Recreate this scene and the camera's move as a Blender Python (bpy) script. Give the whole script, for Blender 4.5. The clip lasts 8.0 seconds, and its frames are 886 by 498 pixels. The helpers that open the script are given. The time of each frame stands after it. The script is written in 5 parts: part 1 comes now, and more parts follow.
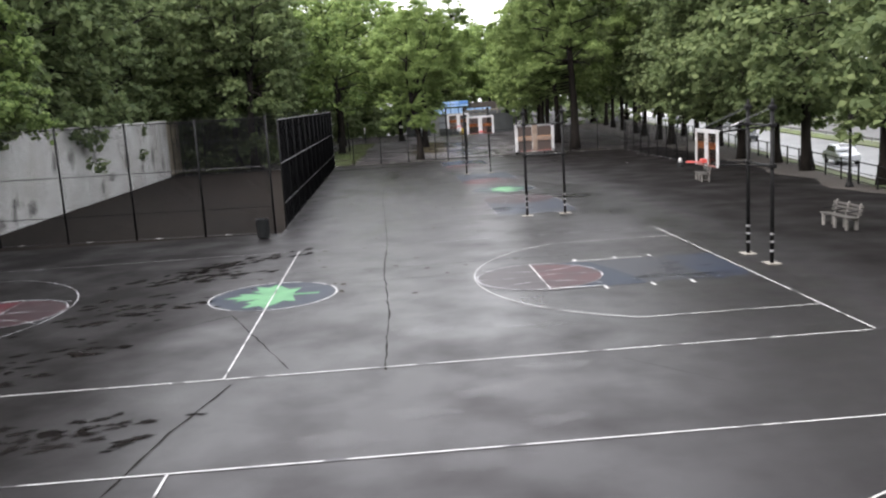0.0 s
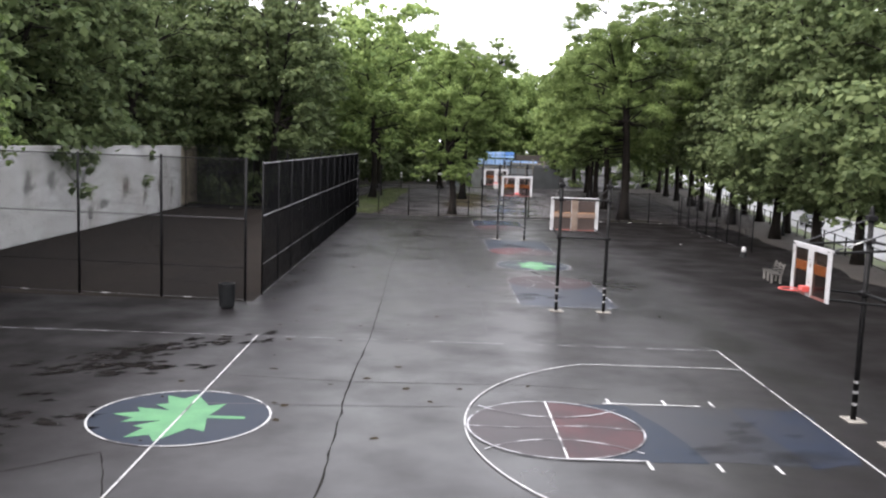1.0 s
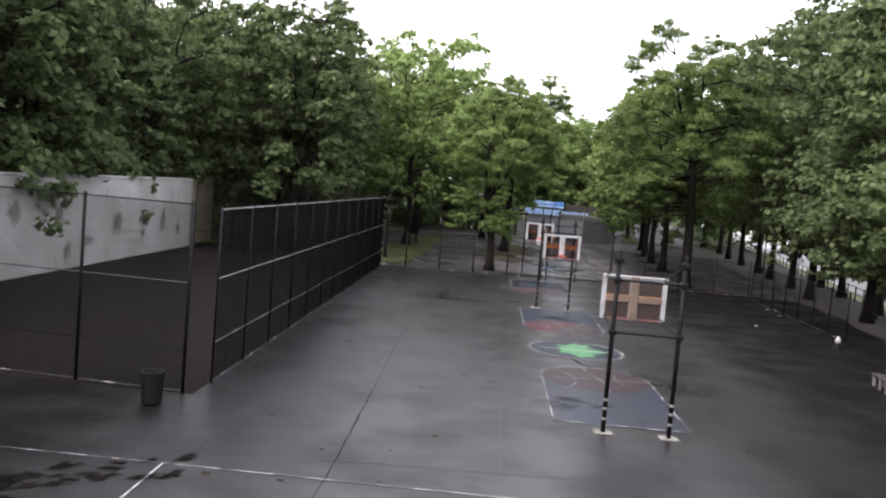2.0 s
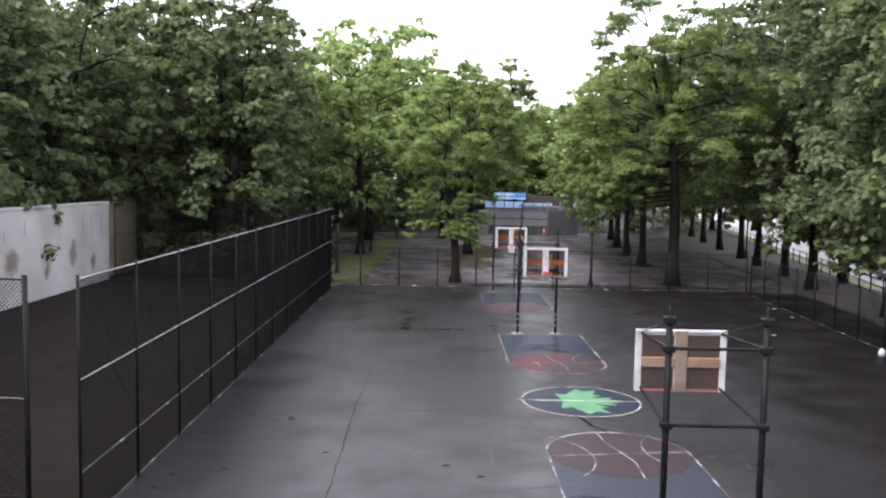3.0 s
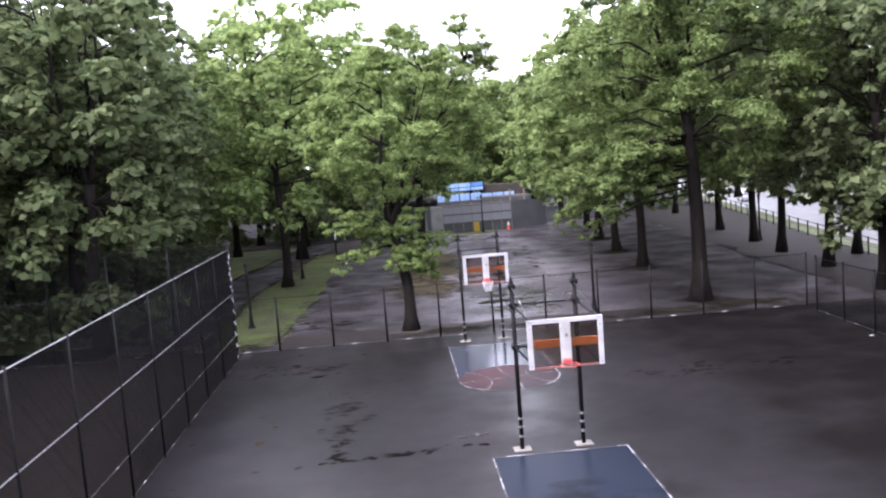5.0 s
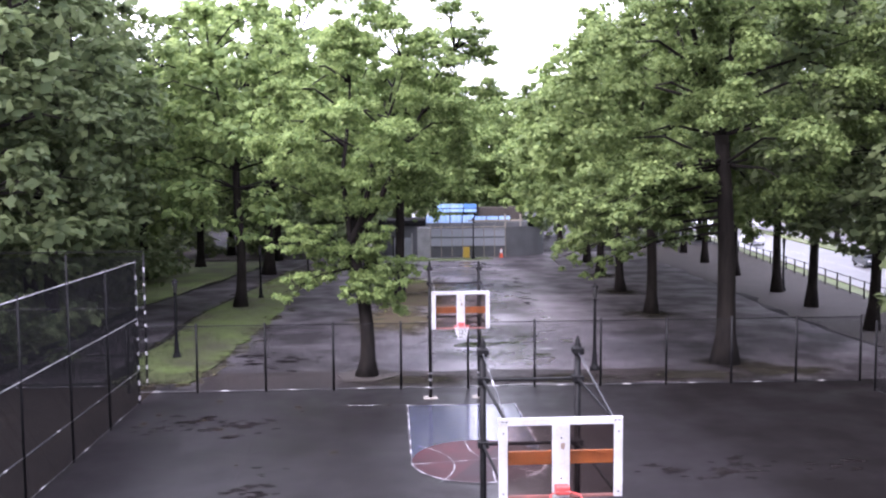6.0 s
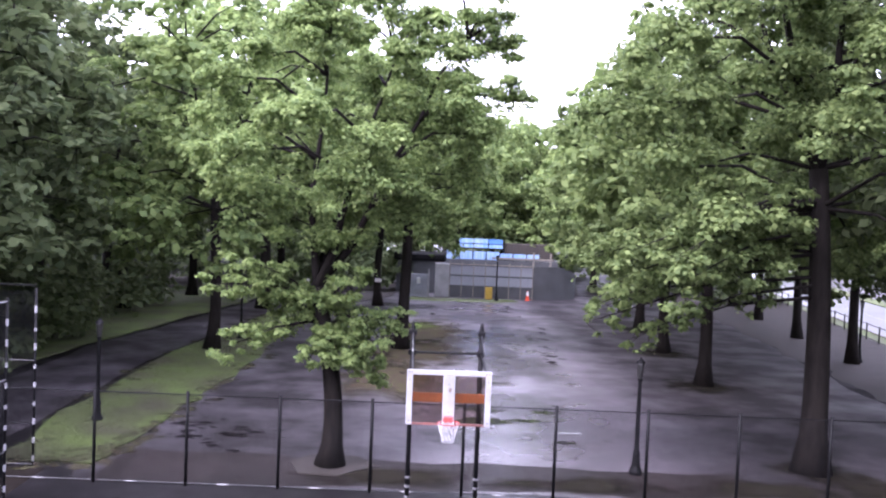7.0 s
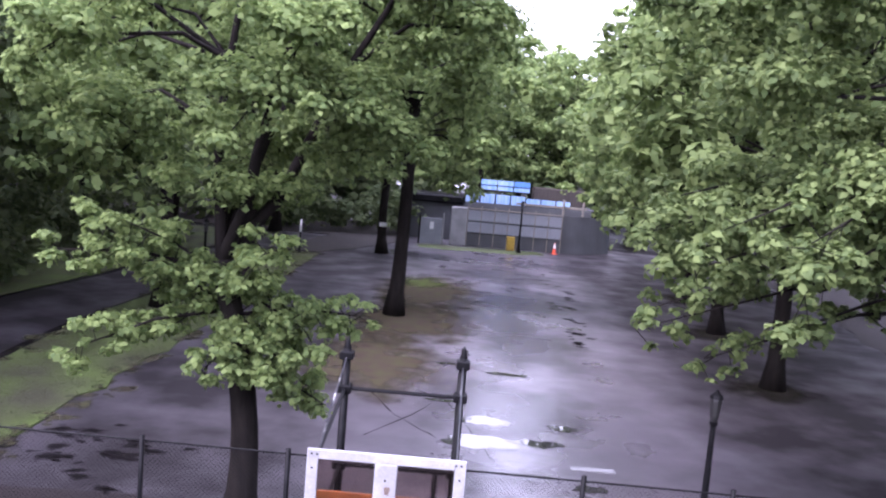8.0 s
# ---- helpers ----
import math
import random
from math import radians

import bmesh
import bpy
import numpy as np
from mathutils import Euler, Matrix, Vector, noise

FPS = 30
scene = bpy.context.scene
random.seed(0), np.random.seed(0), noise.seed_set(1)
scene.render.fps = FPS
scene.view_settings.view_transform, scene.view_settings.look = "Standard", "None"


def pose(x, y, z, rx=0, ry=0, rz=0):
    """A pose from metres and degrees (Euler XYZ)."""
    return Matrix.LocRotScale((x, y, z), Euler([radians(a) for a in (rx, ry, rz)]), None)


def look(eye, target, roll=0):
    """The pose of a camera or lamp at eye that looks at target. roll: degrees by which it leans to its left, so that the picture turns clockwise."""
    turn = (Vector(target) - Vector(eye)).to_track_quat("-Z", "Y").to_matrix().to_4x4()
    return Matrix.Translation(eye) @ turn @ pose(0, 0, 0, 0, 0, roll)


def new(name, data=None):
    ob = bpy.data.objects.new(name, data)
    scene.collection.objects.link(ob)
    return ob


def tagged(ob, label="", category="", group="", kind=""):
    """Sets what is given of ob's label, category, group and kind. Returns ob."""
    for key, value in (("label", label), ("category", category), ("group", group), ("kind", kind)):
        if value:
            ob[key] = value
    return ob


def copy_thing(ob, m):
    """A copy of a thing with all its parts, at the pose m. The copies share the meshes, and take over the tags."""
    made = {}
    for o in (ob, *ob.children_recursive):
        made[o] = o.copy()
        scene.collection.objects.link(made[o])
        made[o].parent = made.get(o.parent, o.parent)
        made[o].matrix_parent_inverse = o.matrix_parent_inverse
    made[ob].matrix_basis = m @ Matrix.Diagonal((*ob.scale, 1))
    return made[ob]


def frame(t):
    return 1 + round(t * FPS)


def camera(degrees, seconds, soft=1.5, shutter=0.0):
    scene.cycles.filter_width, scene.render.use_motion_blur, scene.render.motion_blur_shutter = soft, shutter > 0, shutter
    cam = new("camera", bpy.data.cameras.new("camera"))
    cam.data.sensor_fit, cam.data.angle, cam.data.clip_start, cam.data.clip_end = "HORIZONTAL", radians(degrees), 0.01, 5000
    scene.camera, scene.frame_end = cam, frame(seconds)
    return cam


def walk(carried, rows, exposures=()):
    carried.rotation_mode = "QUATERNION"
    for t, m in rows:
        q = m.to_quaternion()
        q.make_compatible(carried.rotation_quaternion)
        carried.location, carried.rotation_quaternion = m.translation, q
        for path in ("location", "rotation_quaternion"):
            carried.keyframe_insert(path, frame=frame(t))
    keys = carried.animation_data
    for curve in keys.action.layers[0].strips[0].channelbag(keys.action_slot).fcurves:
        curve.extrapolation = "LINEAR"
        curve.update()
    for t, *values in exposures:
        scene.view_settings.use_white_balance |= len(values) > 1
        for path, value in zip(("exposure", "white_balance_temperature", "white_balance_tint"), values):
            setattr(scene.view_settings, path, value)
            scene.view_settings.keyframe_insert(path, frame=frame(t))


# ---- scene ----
cam = camera(54.0, 8.0, soft=2.2)
PATH = [
    (0, (-0.734, -18.912, 5.279), (-0.629, -16.944, 4.943), -3.5),
    (0.5, (-0.004, -15.202, 5.587), (0.079, -13.231, 5.258), -3.8),
    (1, (0.774, -11.535, 5.769), (0.79, -9.549, 5.532), 2.0),
    (1.5, (1.417, -7.413, 5.879), (1.366, -5.425, 5.673), 4.9),
    (2, (1.729, -3.275, 6.065), (1.629, -1.282, 5.919), 4.8),
    (2.2, (1.722, -1.81, 6.125), (1.614, 0.181, 5.979), 4.6),
    (3.3, (1.08, 6.613, 7.211), (1.097, 8.603, 7.013), 0.1),
    (3.5, (1.079, 8.18, 7.36), (1.072, 10.166, 7.127), 0.3),
    (4, (1.303, 12.05, 7.759), (1.319, 14.035, 7.518), -0.1),
    (4.5, (1.288, 16.066, 8.104), (1.422, 18.048, 7.869), -5.4),
    (4.7, (1.377, 17.637, 8.143), (1.496, 19.621, 7.927), -5.0),
    (5.8, (2.722, 26.226, 7.612), (2.845, 28.213, 7.417), -2.7),
    (6, (3.02, 27.823, 7.553), (3.137, 29.814, 7.396), -0.4),
    (6.5, (3.768, 32.06, 7.531), (3.838, 34.053, 7.383), 2.3),
    (7, (4.501, 36.185, 7.507), (4.543, 38.182, 7.422), 2.4),
    (7.5, (5.09, 40.738, 7.583), (5.13, 42.735, 7.479), 3.6),
    (8, (5.668, 45.191, 7.67), (5.651, 47.177, 7.433), 4.9),
]
walk(cam, [(t, look(eye, target, roll)) for t, eye, target, roll in PATH], exposures=[(0.0, 2.0, 6600, 15), (1.0, 2.0, 6550, 17), (2.0, 1.65, 6500, 19), (3.5, 2.12, 6250, 24), (4.5, 2.2, 6100, 27), (6.0, 2.68, 5900, 34), (7.0, 2.62, 5700, 39), (8.0, 2.5, 5600, 42)])

# ---- world, sun, exposure ----
world = bpy.data.worlds.new("overcast_sky")
scene.world = world
world.use_nodes = True
wn = world.node_tree.nodes
wl = world.node_tree.links
wn.clear()
sky = wn.new("ShaderNodeTexSky")
sky.sky_type = 'NISHITA'
sky.sun_disc = False
sky.sun_elevation = radians(45)
sky.sun_rotation = radians(-128)
sky.dust_density = 6.0
sky.air_density = 1.5
cloud = wn.new("ShaderNodeMixRGB")
cloud.inputs[0].default_value = 0.9
cloud.inputs[2].default_value = (8.6, 9.0, 9.3, 1)
back = wn.new("ShaderNodeBackground")
back.inputs[1].default_value = 0.115
wout = wn.new("ShaderNodeOutputWorld")
wl.new(sky.outputs[0], cloud.inputs[1])
wl.new(cloud.outputs[0], back.inputs[0])
wl.new(back.outputs[0], wout.inputs[0])
sun = new("sun", bpy.data.lights.new("sun", 'SUN'))
sun.data.energy = 1.5
sun.data.angle = radians(40)
sun.data.color = (1.0, 0.97, 0.92)
sun.matrix_world = look((-38, -30, 48), (0, 0, 0))


# ---- materials ----
def material(name, color, color2=None, rough=0.6, scale=2.0, fine=30.0, bump=0.0, metal=0.0, spread=0.5, rough2=None,
             island=0.0, streak=None, gloss=0.5):
    """Two-scale procedural surface: blotches of color2 over color, fine grain, bump."""
    m = bpy.data.materials.new(name)
    m.use_nodes = True
    n, l = m.node_tree.nodes, m.node_tree.links
    b = n["Principled BSDF"]
    co = n.new("ShaderNodeTexCoord")
    mp = n.new("ShaderNodeMapping")
    if streak:
        mp.inputs["Scale"].default_value = streak
    l.new(co.outputs["Object"], mp.inputs[0])
    big = n.new("ShaderNodeTexNoise")
    big.inputs["Scale"].default_value = scale
    big.inputs["Detail"].default_value = 6
    small = n.new("ShaderNodeTexNoise")
    small.inputs["Scale"].default_value = fine
    small.inputs["Detail"].default_value = 3
    l.new(mp.outputs[0], big.inputs[0])
    l.new(mp.outputs[0], small.inputs[0])
    ramp = n.new("ShaderNodeValToRGB")
    ramp.color_ramp.elements[0].position = 0.5 - spread * 0.3
    ramp.color_ramp.elements[1].position = 0.5 + spread * 0.3
    ramp.color_ramp.elements[0].color = (*color, 1)
    c2 = color2 or tuple(c * 0.7 for c in color)
    ramp.color_ramp.elements[1].color = (*c2, 1)
    l.new(big.outputs[0], ramp.inputs[0])
    mix = n.new("ShaderNodeMixRGB")
    mix.blend_type = 'MULTIPLY'
    mix.inputs[0].default_value = 0.35
    l.new(ramp.outputs[0], mix.inputs[1])
    l.new(small.outputs[0], mix.inputs[2])
    gain = n.new("ShaderNodeMixRGB")
    gain.blend_type = 'MULTIPLY'
    gain.inputs[0].default_value = 1.0
    gain.inputs[2].default_value = (1.2, 1.2, 1.2, 1)
    l.new(mix.outputs[0], gain.inputs[1])
    last = gain.outputs[0]
    if island:
        geo = n.new("ShaderNodeNewGeometry")
        hue = n.new("ShaderNodeHueSaturation")
        rmap = n.new("ShaderNodeMapRange")
        rmap.inputs[3].default_value = 1 - island
        rmap.inputs[4].default_value = 1 + island
        l.new(geo.outputs["Random Per Island"], rmap.inputs[0])
        l.new(rmap.outputs[0], hue.inputs["Value"])
        l.new(last, hue.inputs["Color"])
        last = hue.outputs[0]
    l.new(last, b.inputs["Base Color"])
    b.inputs["Metallic"].default_value = metal
    b.inputs["Specular IOR Level"].default_value = gloss
    if rough2 is None:
        b.inputs["Roughness"].default_value = rough
    else:
        rr = n.new("ShaderNodeMapRange")
        rr.inputs[1].default_value, rr.inputs[2].default_value = 0.35, 0.65
        rr.inputs[3].default_value, rr.inputs[4].default_value = rough, rough2
        l.new(big.outputs[0], rr.inputs[0])
        l.new(rr.outputs[0], b.inputs["Roughness"])
    if bump:
        bp = n.new("ShaderNodeBump")
        bp.inputs["Strength"].default_value = bump
        bp.inputs["Distance"].default_value = 0.02
        l.new(small.outputs[0], bp.inputs["Height"])
        l.new(bp.outputs[0], b.inputs["Normal"])
    return m


def leaf_material(name, color, color2):
    m = bpy.data.materials.new(name)
    m.use_nodes = True
    n, l = m.node_tree.nodes, m.node_tree.links
    b = n["Principled BSDF"]
    geo = n.new("ShaderNodeNewGeometry")
    info = n.new("ShaderNodeObjectInfo")
    mix = n.new("ShaderNodeMixRGB")
    mix.inputs[1].default_value = (*color, 1)
    mix.inputs[2].default_value = (*color2, 1)
    l.new(geo.outputs["Random Per Island"], mix.inputs[0])
    hue = n.new("ShaderNodeHueSaturation")
    rm = n.new("ShaderNodeMapRange")
    rm.inputs[3].default_value, rm.inputs[4].default_value = 0.8, 1.2
    l.new(info.outputs["Random"], rm.inputs[0])
    l.new(rm.outputs[0], hue.inputs["Value"])
    l.new(mix.outputs[0], hue.inputs["Color"])
    l.new(hue.outputs[0], b.inputs["Base Color"])
    b.inputs["Roughness"].default_value = 0.7
    b.inputs["Specular IOR Level"].default_value = 0.2
    tr = n.new("ShaderNodeBsdfTranslucent")
    l.new(hue.outputs[0], tr.inputs[0])
    ms = n.new("ShaderNodeMixShader")
    ms.inputs[0].default_value = 0.5
    l.new(b.outputs[0], ms.inputs[1])
    l.new(tr.outputs[0], ms.inputs[2])
    l.new(ms.outputs[0], n["Material Output"].inputs[0])
    return m


def wet_asphalt(name, dry, damp, scale, low, high, mud_shade=False, gloss=0.5, edges=((-4.8, -8.0), (9.3, 13.5)), cover=0.55):
    """Worn court asphalt after rain: pale and dark blotches, aggregate grain, gloss where water stands."""
    m = bpy.data.materials.new(name)
    m.use_nodes = True
    n, l = m.node_tree.nodes, m.node_tree.links
    b = n["Principled BSDF"]
    co = n.new("ShaderNodeTexCoord")

    def noise_of(s, detail, stretch=None):
        t = n.new("ShaderNodeTexNoise")
        t.inputs["Scale"].default_value = s
        t.inputs["Detail"].default_value = detail
        if stretch:
            mp = n.new("ShaderNodeMapping")
            mp.inputs["Scale"].default_value = stretch
            l.new(co.outputs["Object"], mp.inputs[0])
            l.new(mp.outputs[0], t.inputs[0])
        else:
            l.new(co.outputs["Object"], t.inputs[0])
        return t

    wide = noise_of(scale, 5, (1.0, 0.45, 1.0))
    mid = noise_of(scale * 6, 3)
    grain = noise_of(45, 2)
    ramp = n.new("ShaderNodeValToRGB")
    ramp.color_ramp.elements[0].position, ramp.color_ramp.elements[1].position = 0.36, 0.64
    ramp.color_ramp.elements[0].color, ramp.color_ramp.elements[1].color = (*damp, 1), (*dry, 1)
    add = n.new("ShaderNodeMath")
    add.operation = 'MULTIPLY_ADD'
    add.inputs[1].default_value = 0.3
    l.new(mid.outputs[0], add.inputs[0])
    sub = n.new("ShaderNodeMath")
    sub.operation = 'MULTIPLY'
    sub.inputs[1].default_value = 0.7
    l.new(wide.outputs[0], sub.inputs[0])
    l.new(sub.outputs[0], add.inputs[2])
    l.new(add.outputs[0], ramp.inputs[0])
    mul = n.new("ShaderNodeMixRGB")
    mul.blend_type = 'MULTIPLY'
    mul.inputs[0].default_value = 0.5
    l.new(ramp.outputs[0], mul.inputs[1])
    l.new(grain.outputs[0], mul.inputs[2])
    last = mul.outputs[0]
    b.inputs["Specular IOR Level"].default_value = gloss
    if mud_shade:
        # muddy leaf stain in ragged blotches, and tree shade put into both sides' colour
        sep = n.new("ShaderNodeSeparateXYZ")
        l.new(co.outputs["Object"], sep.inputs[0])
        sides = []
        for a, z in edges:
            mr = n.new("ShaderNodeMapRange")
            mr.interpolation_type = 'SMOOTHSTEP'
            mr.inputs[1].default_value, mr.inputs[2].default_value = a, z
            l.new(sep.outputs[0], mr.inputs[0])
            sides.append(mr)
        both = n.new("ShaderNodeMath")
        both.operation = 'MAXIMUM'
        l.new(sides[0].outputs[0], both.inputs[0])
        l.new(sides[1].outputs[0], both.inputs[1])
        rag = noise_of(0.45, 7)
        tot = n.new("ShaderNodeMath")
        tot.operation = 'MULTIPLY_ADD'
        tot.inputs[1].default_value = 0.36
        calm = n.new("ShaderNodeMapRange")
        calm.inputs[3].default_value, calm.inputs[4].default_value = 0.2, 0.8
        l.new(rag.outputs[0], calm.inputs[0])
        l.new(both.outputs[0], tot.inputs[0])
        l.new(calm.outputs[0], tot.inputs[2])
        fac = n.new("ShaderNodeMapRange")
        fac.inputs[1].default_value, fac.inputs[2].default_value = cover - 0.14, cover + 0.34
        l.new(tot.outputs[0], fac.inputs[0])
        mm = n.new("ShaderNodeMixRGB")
        mm.inputs[2].default_value = (*mud_shade, 1)
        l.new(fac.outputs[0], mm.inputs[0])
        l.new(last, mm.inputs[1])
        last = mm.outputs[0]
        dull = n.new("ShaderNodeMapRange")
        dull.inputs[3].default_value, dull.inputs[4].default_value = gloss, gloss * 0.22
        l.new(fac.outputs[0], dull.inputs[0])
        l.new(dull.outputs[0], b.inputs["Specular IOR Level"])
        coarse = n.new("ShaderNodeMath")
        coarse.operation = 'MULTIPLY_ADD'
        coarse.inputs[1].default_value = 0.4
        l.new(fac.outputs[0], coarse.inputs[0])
    l.new(last, b.inputs["Base Color"])
    rr = n.new("ShaderNodeMapRange")
    rr.inputs[1].default_value, rr.inputs[2].default_value = 0.3, 0.7
    rr.inputs[3].default_value, rr.inputs[4].default_value = low, high
    l.new(wide.outputs[0], rr.inputs[0])
    if mud_shade:
        l.new(rr.outputs[0], coarse.inputs[2])
        l.new(coarse.outputs[0], b.inputs["Roughness"])
    else:
        l.new(rr.outputs[0], b.inputs["Roughness"])
    bp = n.new("ShaderNodeBump")
    bp.inputs["Strength"].default_value = 0.12
    bp.inputs["Distance"].default_value = 0.01
    l.new(grain.outputs[0], bp.inputs["Height"])
    l.new(bp.outputs[0], b.inputs["Normal"])
    return m


M = dict(
    # asphalt, path: the dark third colour also paints tree shade down both sides
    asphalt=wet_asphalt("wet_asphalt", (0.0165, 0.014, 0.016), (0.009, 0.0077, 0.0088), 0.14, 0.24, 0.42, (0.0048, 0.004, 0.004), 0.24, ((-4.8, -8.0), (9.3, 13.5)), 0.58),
    # the pale dry colour paints sky sheen into the path's middle
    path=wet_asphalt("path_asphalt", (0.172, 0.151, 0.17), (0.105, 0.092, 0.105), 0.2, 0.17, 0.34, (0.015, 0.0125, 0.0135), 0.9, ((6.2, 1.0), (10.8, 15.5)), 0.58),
    road=material("road_surface", (0.12, 0.12, 0.125), (0.085, 0.085, 0.09), 0.4, 0.3, 20),
    line=material("line_paint", (0.62, 0.62, 0.62), (0.32, 0.32, 0.32), 0.5, 3.0, 18, spread=0.9),
    navy=material("navy_court_paint", (0.0042, 0.0092, 0.02), (0.0095, 0.013, 0.022), 0.4, 1.2, 25, spread=0.9, gloss=0.1),
    blue=material("blue_court_paint", (0.0085, 0.0135, 0.028), (0.016, 0.0172, 0.024), 0.4, 0.7, 25, spread=0.8, gloss=0.14),
    wet_blue=material("wet_blue_court_paint", (0.028, 0.034, 0.058), (0.042, 0.043, 0.055), 0.14, 0.9, 25, spread=0.9, gloss=0.6),
    pale_blue=material("faded_blue_court_paint", (0.0105, 0.0125, 0.0185), (0.0155, 0.0145, 0.0175), 0.4, 0.7, 25, spread=0.8, gloss=0.16),
    green=material("green_court_paint", (0.075, 0.2, 0.092), (0.042, 0.125, 0.064), 0.5, 1.6, 25, spread=0.9, gloss=0.15),
    red=material("red_court_paint", (0.07, 0.013, 0.017), (0.022, 0.0095, 0.0125), 0.45, 0.8, 25, spread=0.9, gloss=0.1),
    dull_red=material("dull_red_paint", (0.05, 0.0155, 0.0185), (0.018, 0.012, 0.0145), 0.4, 0.9, 25, spread=0.9, gloss=0.1),
    maroon=material("worn_maroon_paint", (0.028, 0.0115, 0.0145), (0.0145, 0.0115, 0.0135), 0.4, 0.9, 25, spread=0.9, gloss=0.1),
    worn=material("worn_line_paint", (0.42, 0.42, 0.44), (0.2, 0.2, 0.21), 0.5, 4.0, 18, spread=0.9),
    crack=material("crack_fill", (0.012, 0.011, 0.01), None, 0.8, 4, 30, gloss=0.06),
    black=material("black_steel_paint", (0.0045, 0.0045, 0.005), (0.0095, 0.0095, 0.01), 0.5, 6, 40, gloss=0.1),
    galv=material("galvanised_rail", (0.34, 0.34, 0.35), (0.06, 0.06, 0.062), 0.4, 1.3, 40, metal=0.3, spread=0.7),
    wire=material("black_chain_link", (0.008, 0.008, 0.009), None, 0.8, 6, 40, gloss=0.05),
    white=material("white_board_paint", (0.38, 0.38, 0.4), (0.28, 0.28, 0.28), 0.4, 3, 30),
    tan=material("tan_board_back", (0.17, 0.13, 0.105), (0.12, 0.085, 0.065), 0.5, 3, 30),
    orange=material("orange_band", (0.42, 0.19, 0.06), (0.32, 0.15, 0.06), 0.45, 3, 30),
    rail_back=material("faded_board_back", (0.17, 0.115, 0.085), (0.12, 0.08, 0.062), 0.6, 3, 30),
    rim=material("red_rim", (0.42, 0.05, 0.045), (0.34, 0.06, 0.05), 0.4, 5, 30),
    faded_red=material("faded_red_paint", (0.2, 0.07, 0.06), (0.13, 0.055, 0.048), 0.6, 5, 30),
    net=material("white_net", (0.7, 0.7, 0.7), None, 0.7, 5, 30),
    concrete=material("concrete", (0.2, 0.185, 0.165), (0.14, 0.13, 0.115), 0.7, 1.5, 25, bump=0.2),
    wall=material("handball_wall_paint", (0.44, 0.44, 0.44), (0.29, 0.28, 0.27), 0.6, 0.35, 12, bump=0.1, spread=0.7),
    wallend=material("tan_wall_paint", (0.33, 0.28, 0.2), (0.2, 0.17, 0.13), 0.6, 0.6, 12, bump=0.1, spread=0.9),
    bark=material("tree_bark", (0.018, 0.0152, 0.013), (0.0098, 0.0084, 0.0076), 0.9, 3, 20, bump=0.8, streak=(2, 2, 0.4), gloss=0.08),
    grass=material("grass_ground", (0.075, 0.11, 0.02), (0.045, 0.045, 0.02), 0.8, 0.45, 30, bump=0.3, spread=0.6),
    blade=material("grass_blade", (0.075, 0.11, 0.02), (0.045, 0.045, 0.02), 0.8, 0.45, 30, island=0.12, spread=0.6),
    dirt=material("leaf_litter_soil", (0.032, 0.025, 0.02), (0.018, 0.015, 0.0125), 0.9, 0.7, 25, bump=0.4, spread=0.9),
    wood=material("weathered_bench_wood", (0.04, 0.036, 0.032), (0.024, 0.022, 0.02), 0.6, 4, 30, streak=(1, 8, 8)),
    bin=material("dark_bin_steel", (0.012, 0.013, 0.014), None, 0.6, 5, 30, gloss=0.2),
    panel=material("grey_metal_panel", (0.25, 0.265, 0.29), (0.18, 0.19, 0.21), 0.5, 0.8, 20),
    panel_dark=material("dark_grey_hoarding", (0.075, 0.08, 0.085), (0.055, 0.058, 0.06), 0.6, 0.6, 20),
    blue_sheet=material("blue_sheet", (0.1, 0.28, 0.62), (0.42, 0.55, 0.72), 0.4, 0.8, 15, spread=0.9, streak=(6, 1, 0.4)),
    cone=material("orange_cone", (0.75, 0.1, 0.04), None, 0.5, 5, 30),
    yellow=material("yellow_bin_paint", (0.5, 0.33, 0.04), None, 0.5, 5, 30),
    leaflit=material("fallen_leaf", (0.03, 0.023, 0.014), None, 0.9, 5, 30, gloss=0.08),
    car_a=material("silver_car_paint", (0.5, 0.52, 0.54), (0.47, 0.48, 0.5), 0.25, 3, 30, metal=0.4),
    car_b=material("dark_car_paint", (0.03, 0.035, 0.04), None, 0.25, 3, 30),
    tyre=material("rubber", (0.02, 0.02, 0.02), None, 0.8, 5, 30),
    bag=material("white_bag", (0.4, 0.4, 0.41), None, 0.4, 5, 30),
)
M["leaf_a"] = leaf_material("leaf_dark", (0.064, 0.092, 0.04), (0.155, 0.195, 0.085))
M["leaf_b"] = leaf_material("leaf_light", (0.092, 0.141, 0.047), (0.245, 0.323, 0.11))


def glass(name, color, rough):
    m = bpy.data.materials.new(name)
    m.use_nodes = True
    b = m.node_tree.nodes["Principled BSDF"]
    b.inputs["Base Color"].default_value = (*color, 1)
    b.inputs["Roughness"].default_value = rough
    b.inputs["Transmission Weight"].default_value = 1.0
    b.inputs["IOR"].default_value = 1.1
    return m


M["acrylic"] = glass("smoky_acrylic", (0.62, 0.5, 0.47), 0.12)
M["car_glass"] = material("car_glass", (0.02, 0.022, 0.025), None, 0.08, 5, 30)


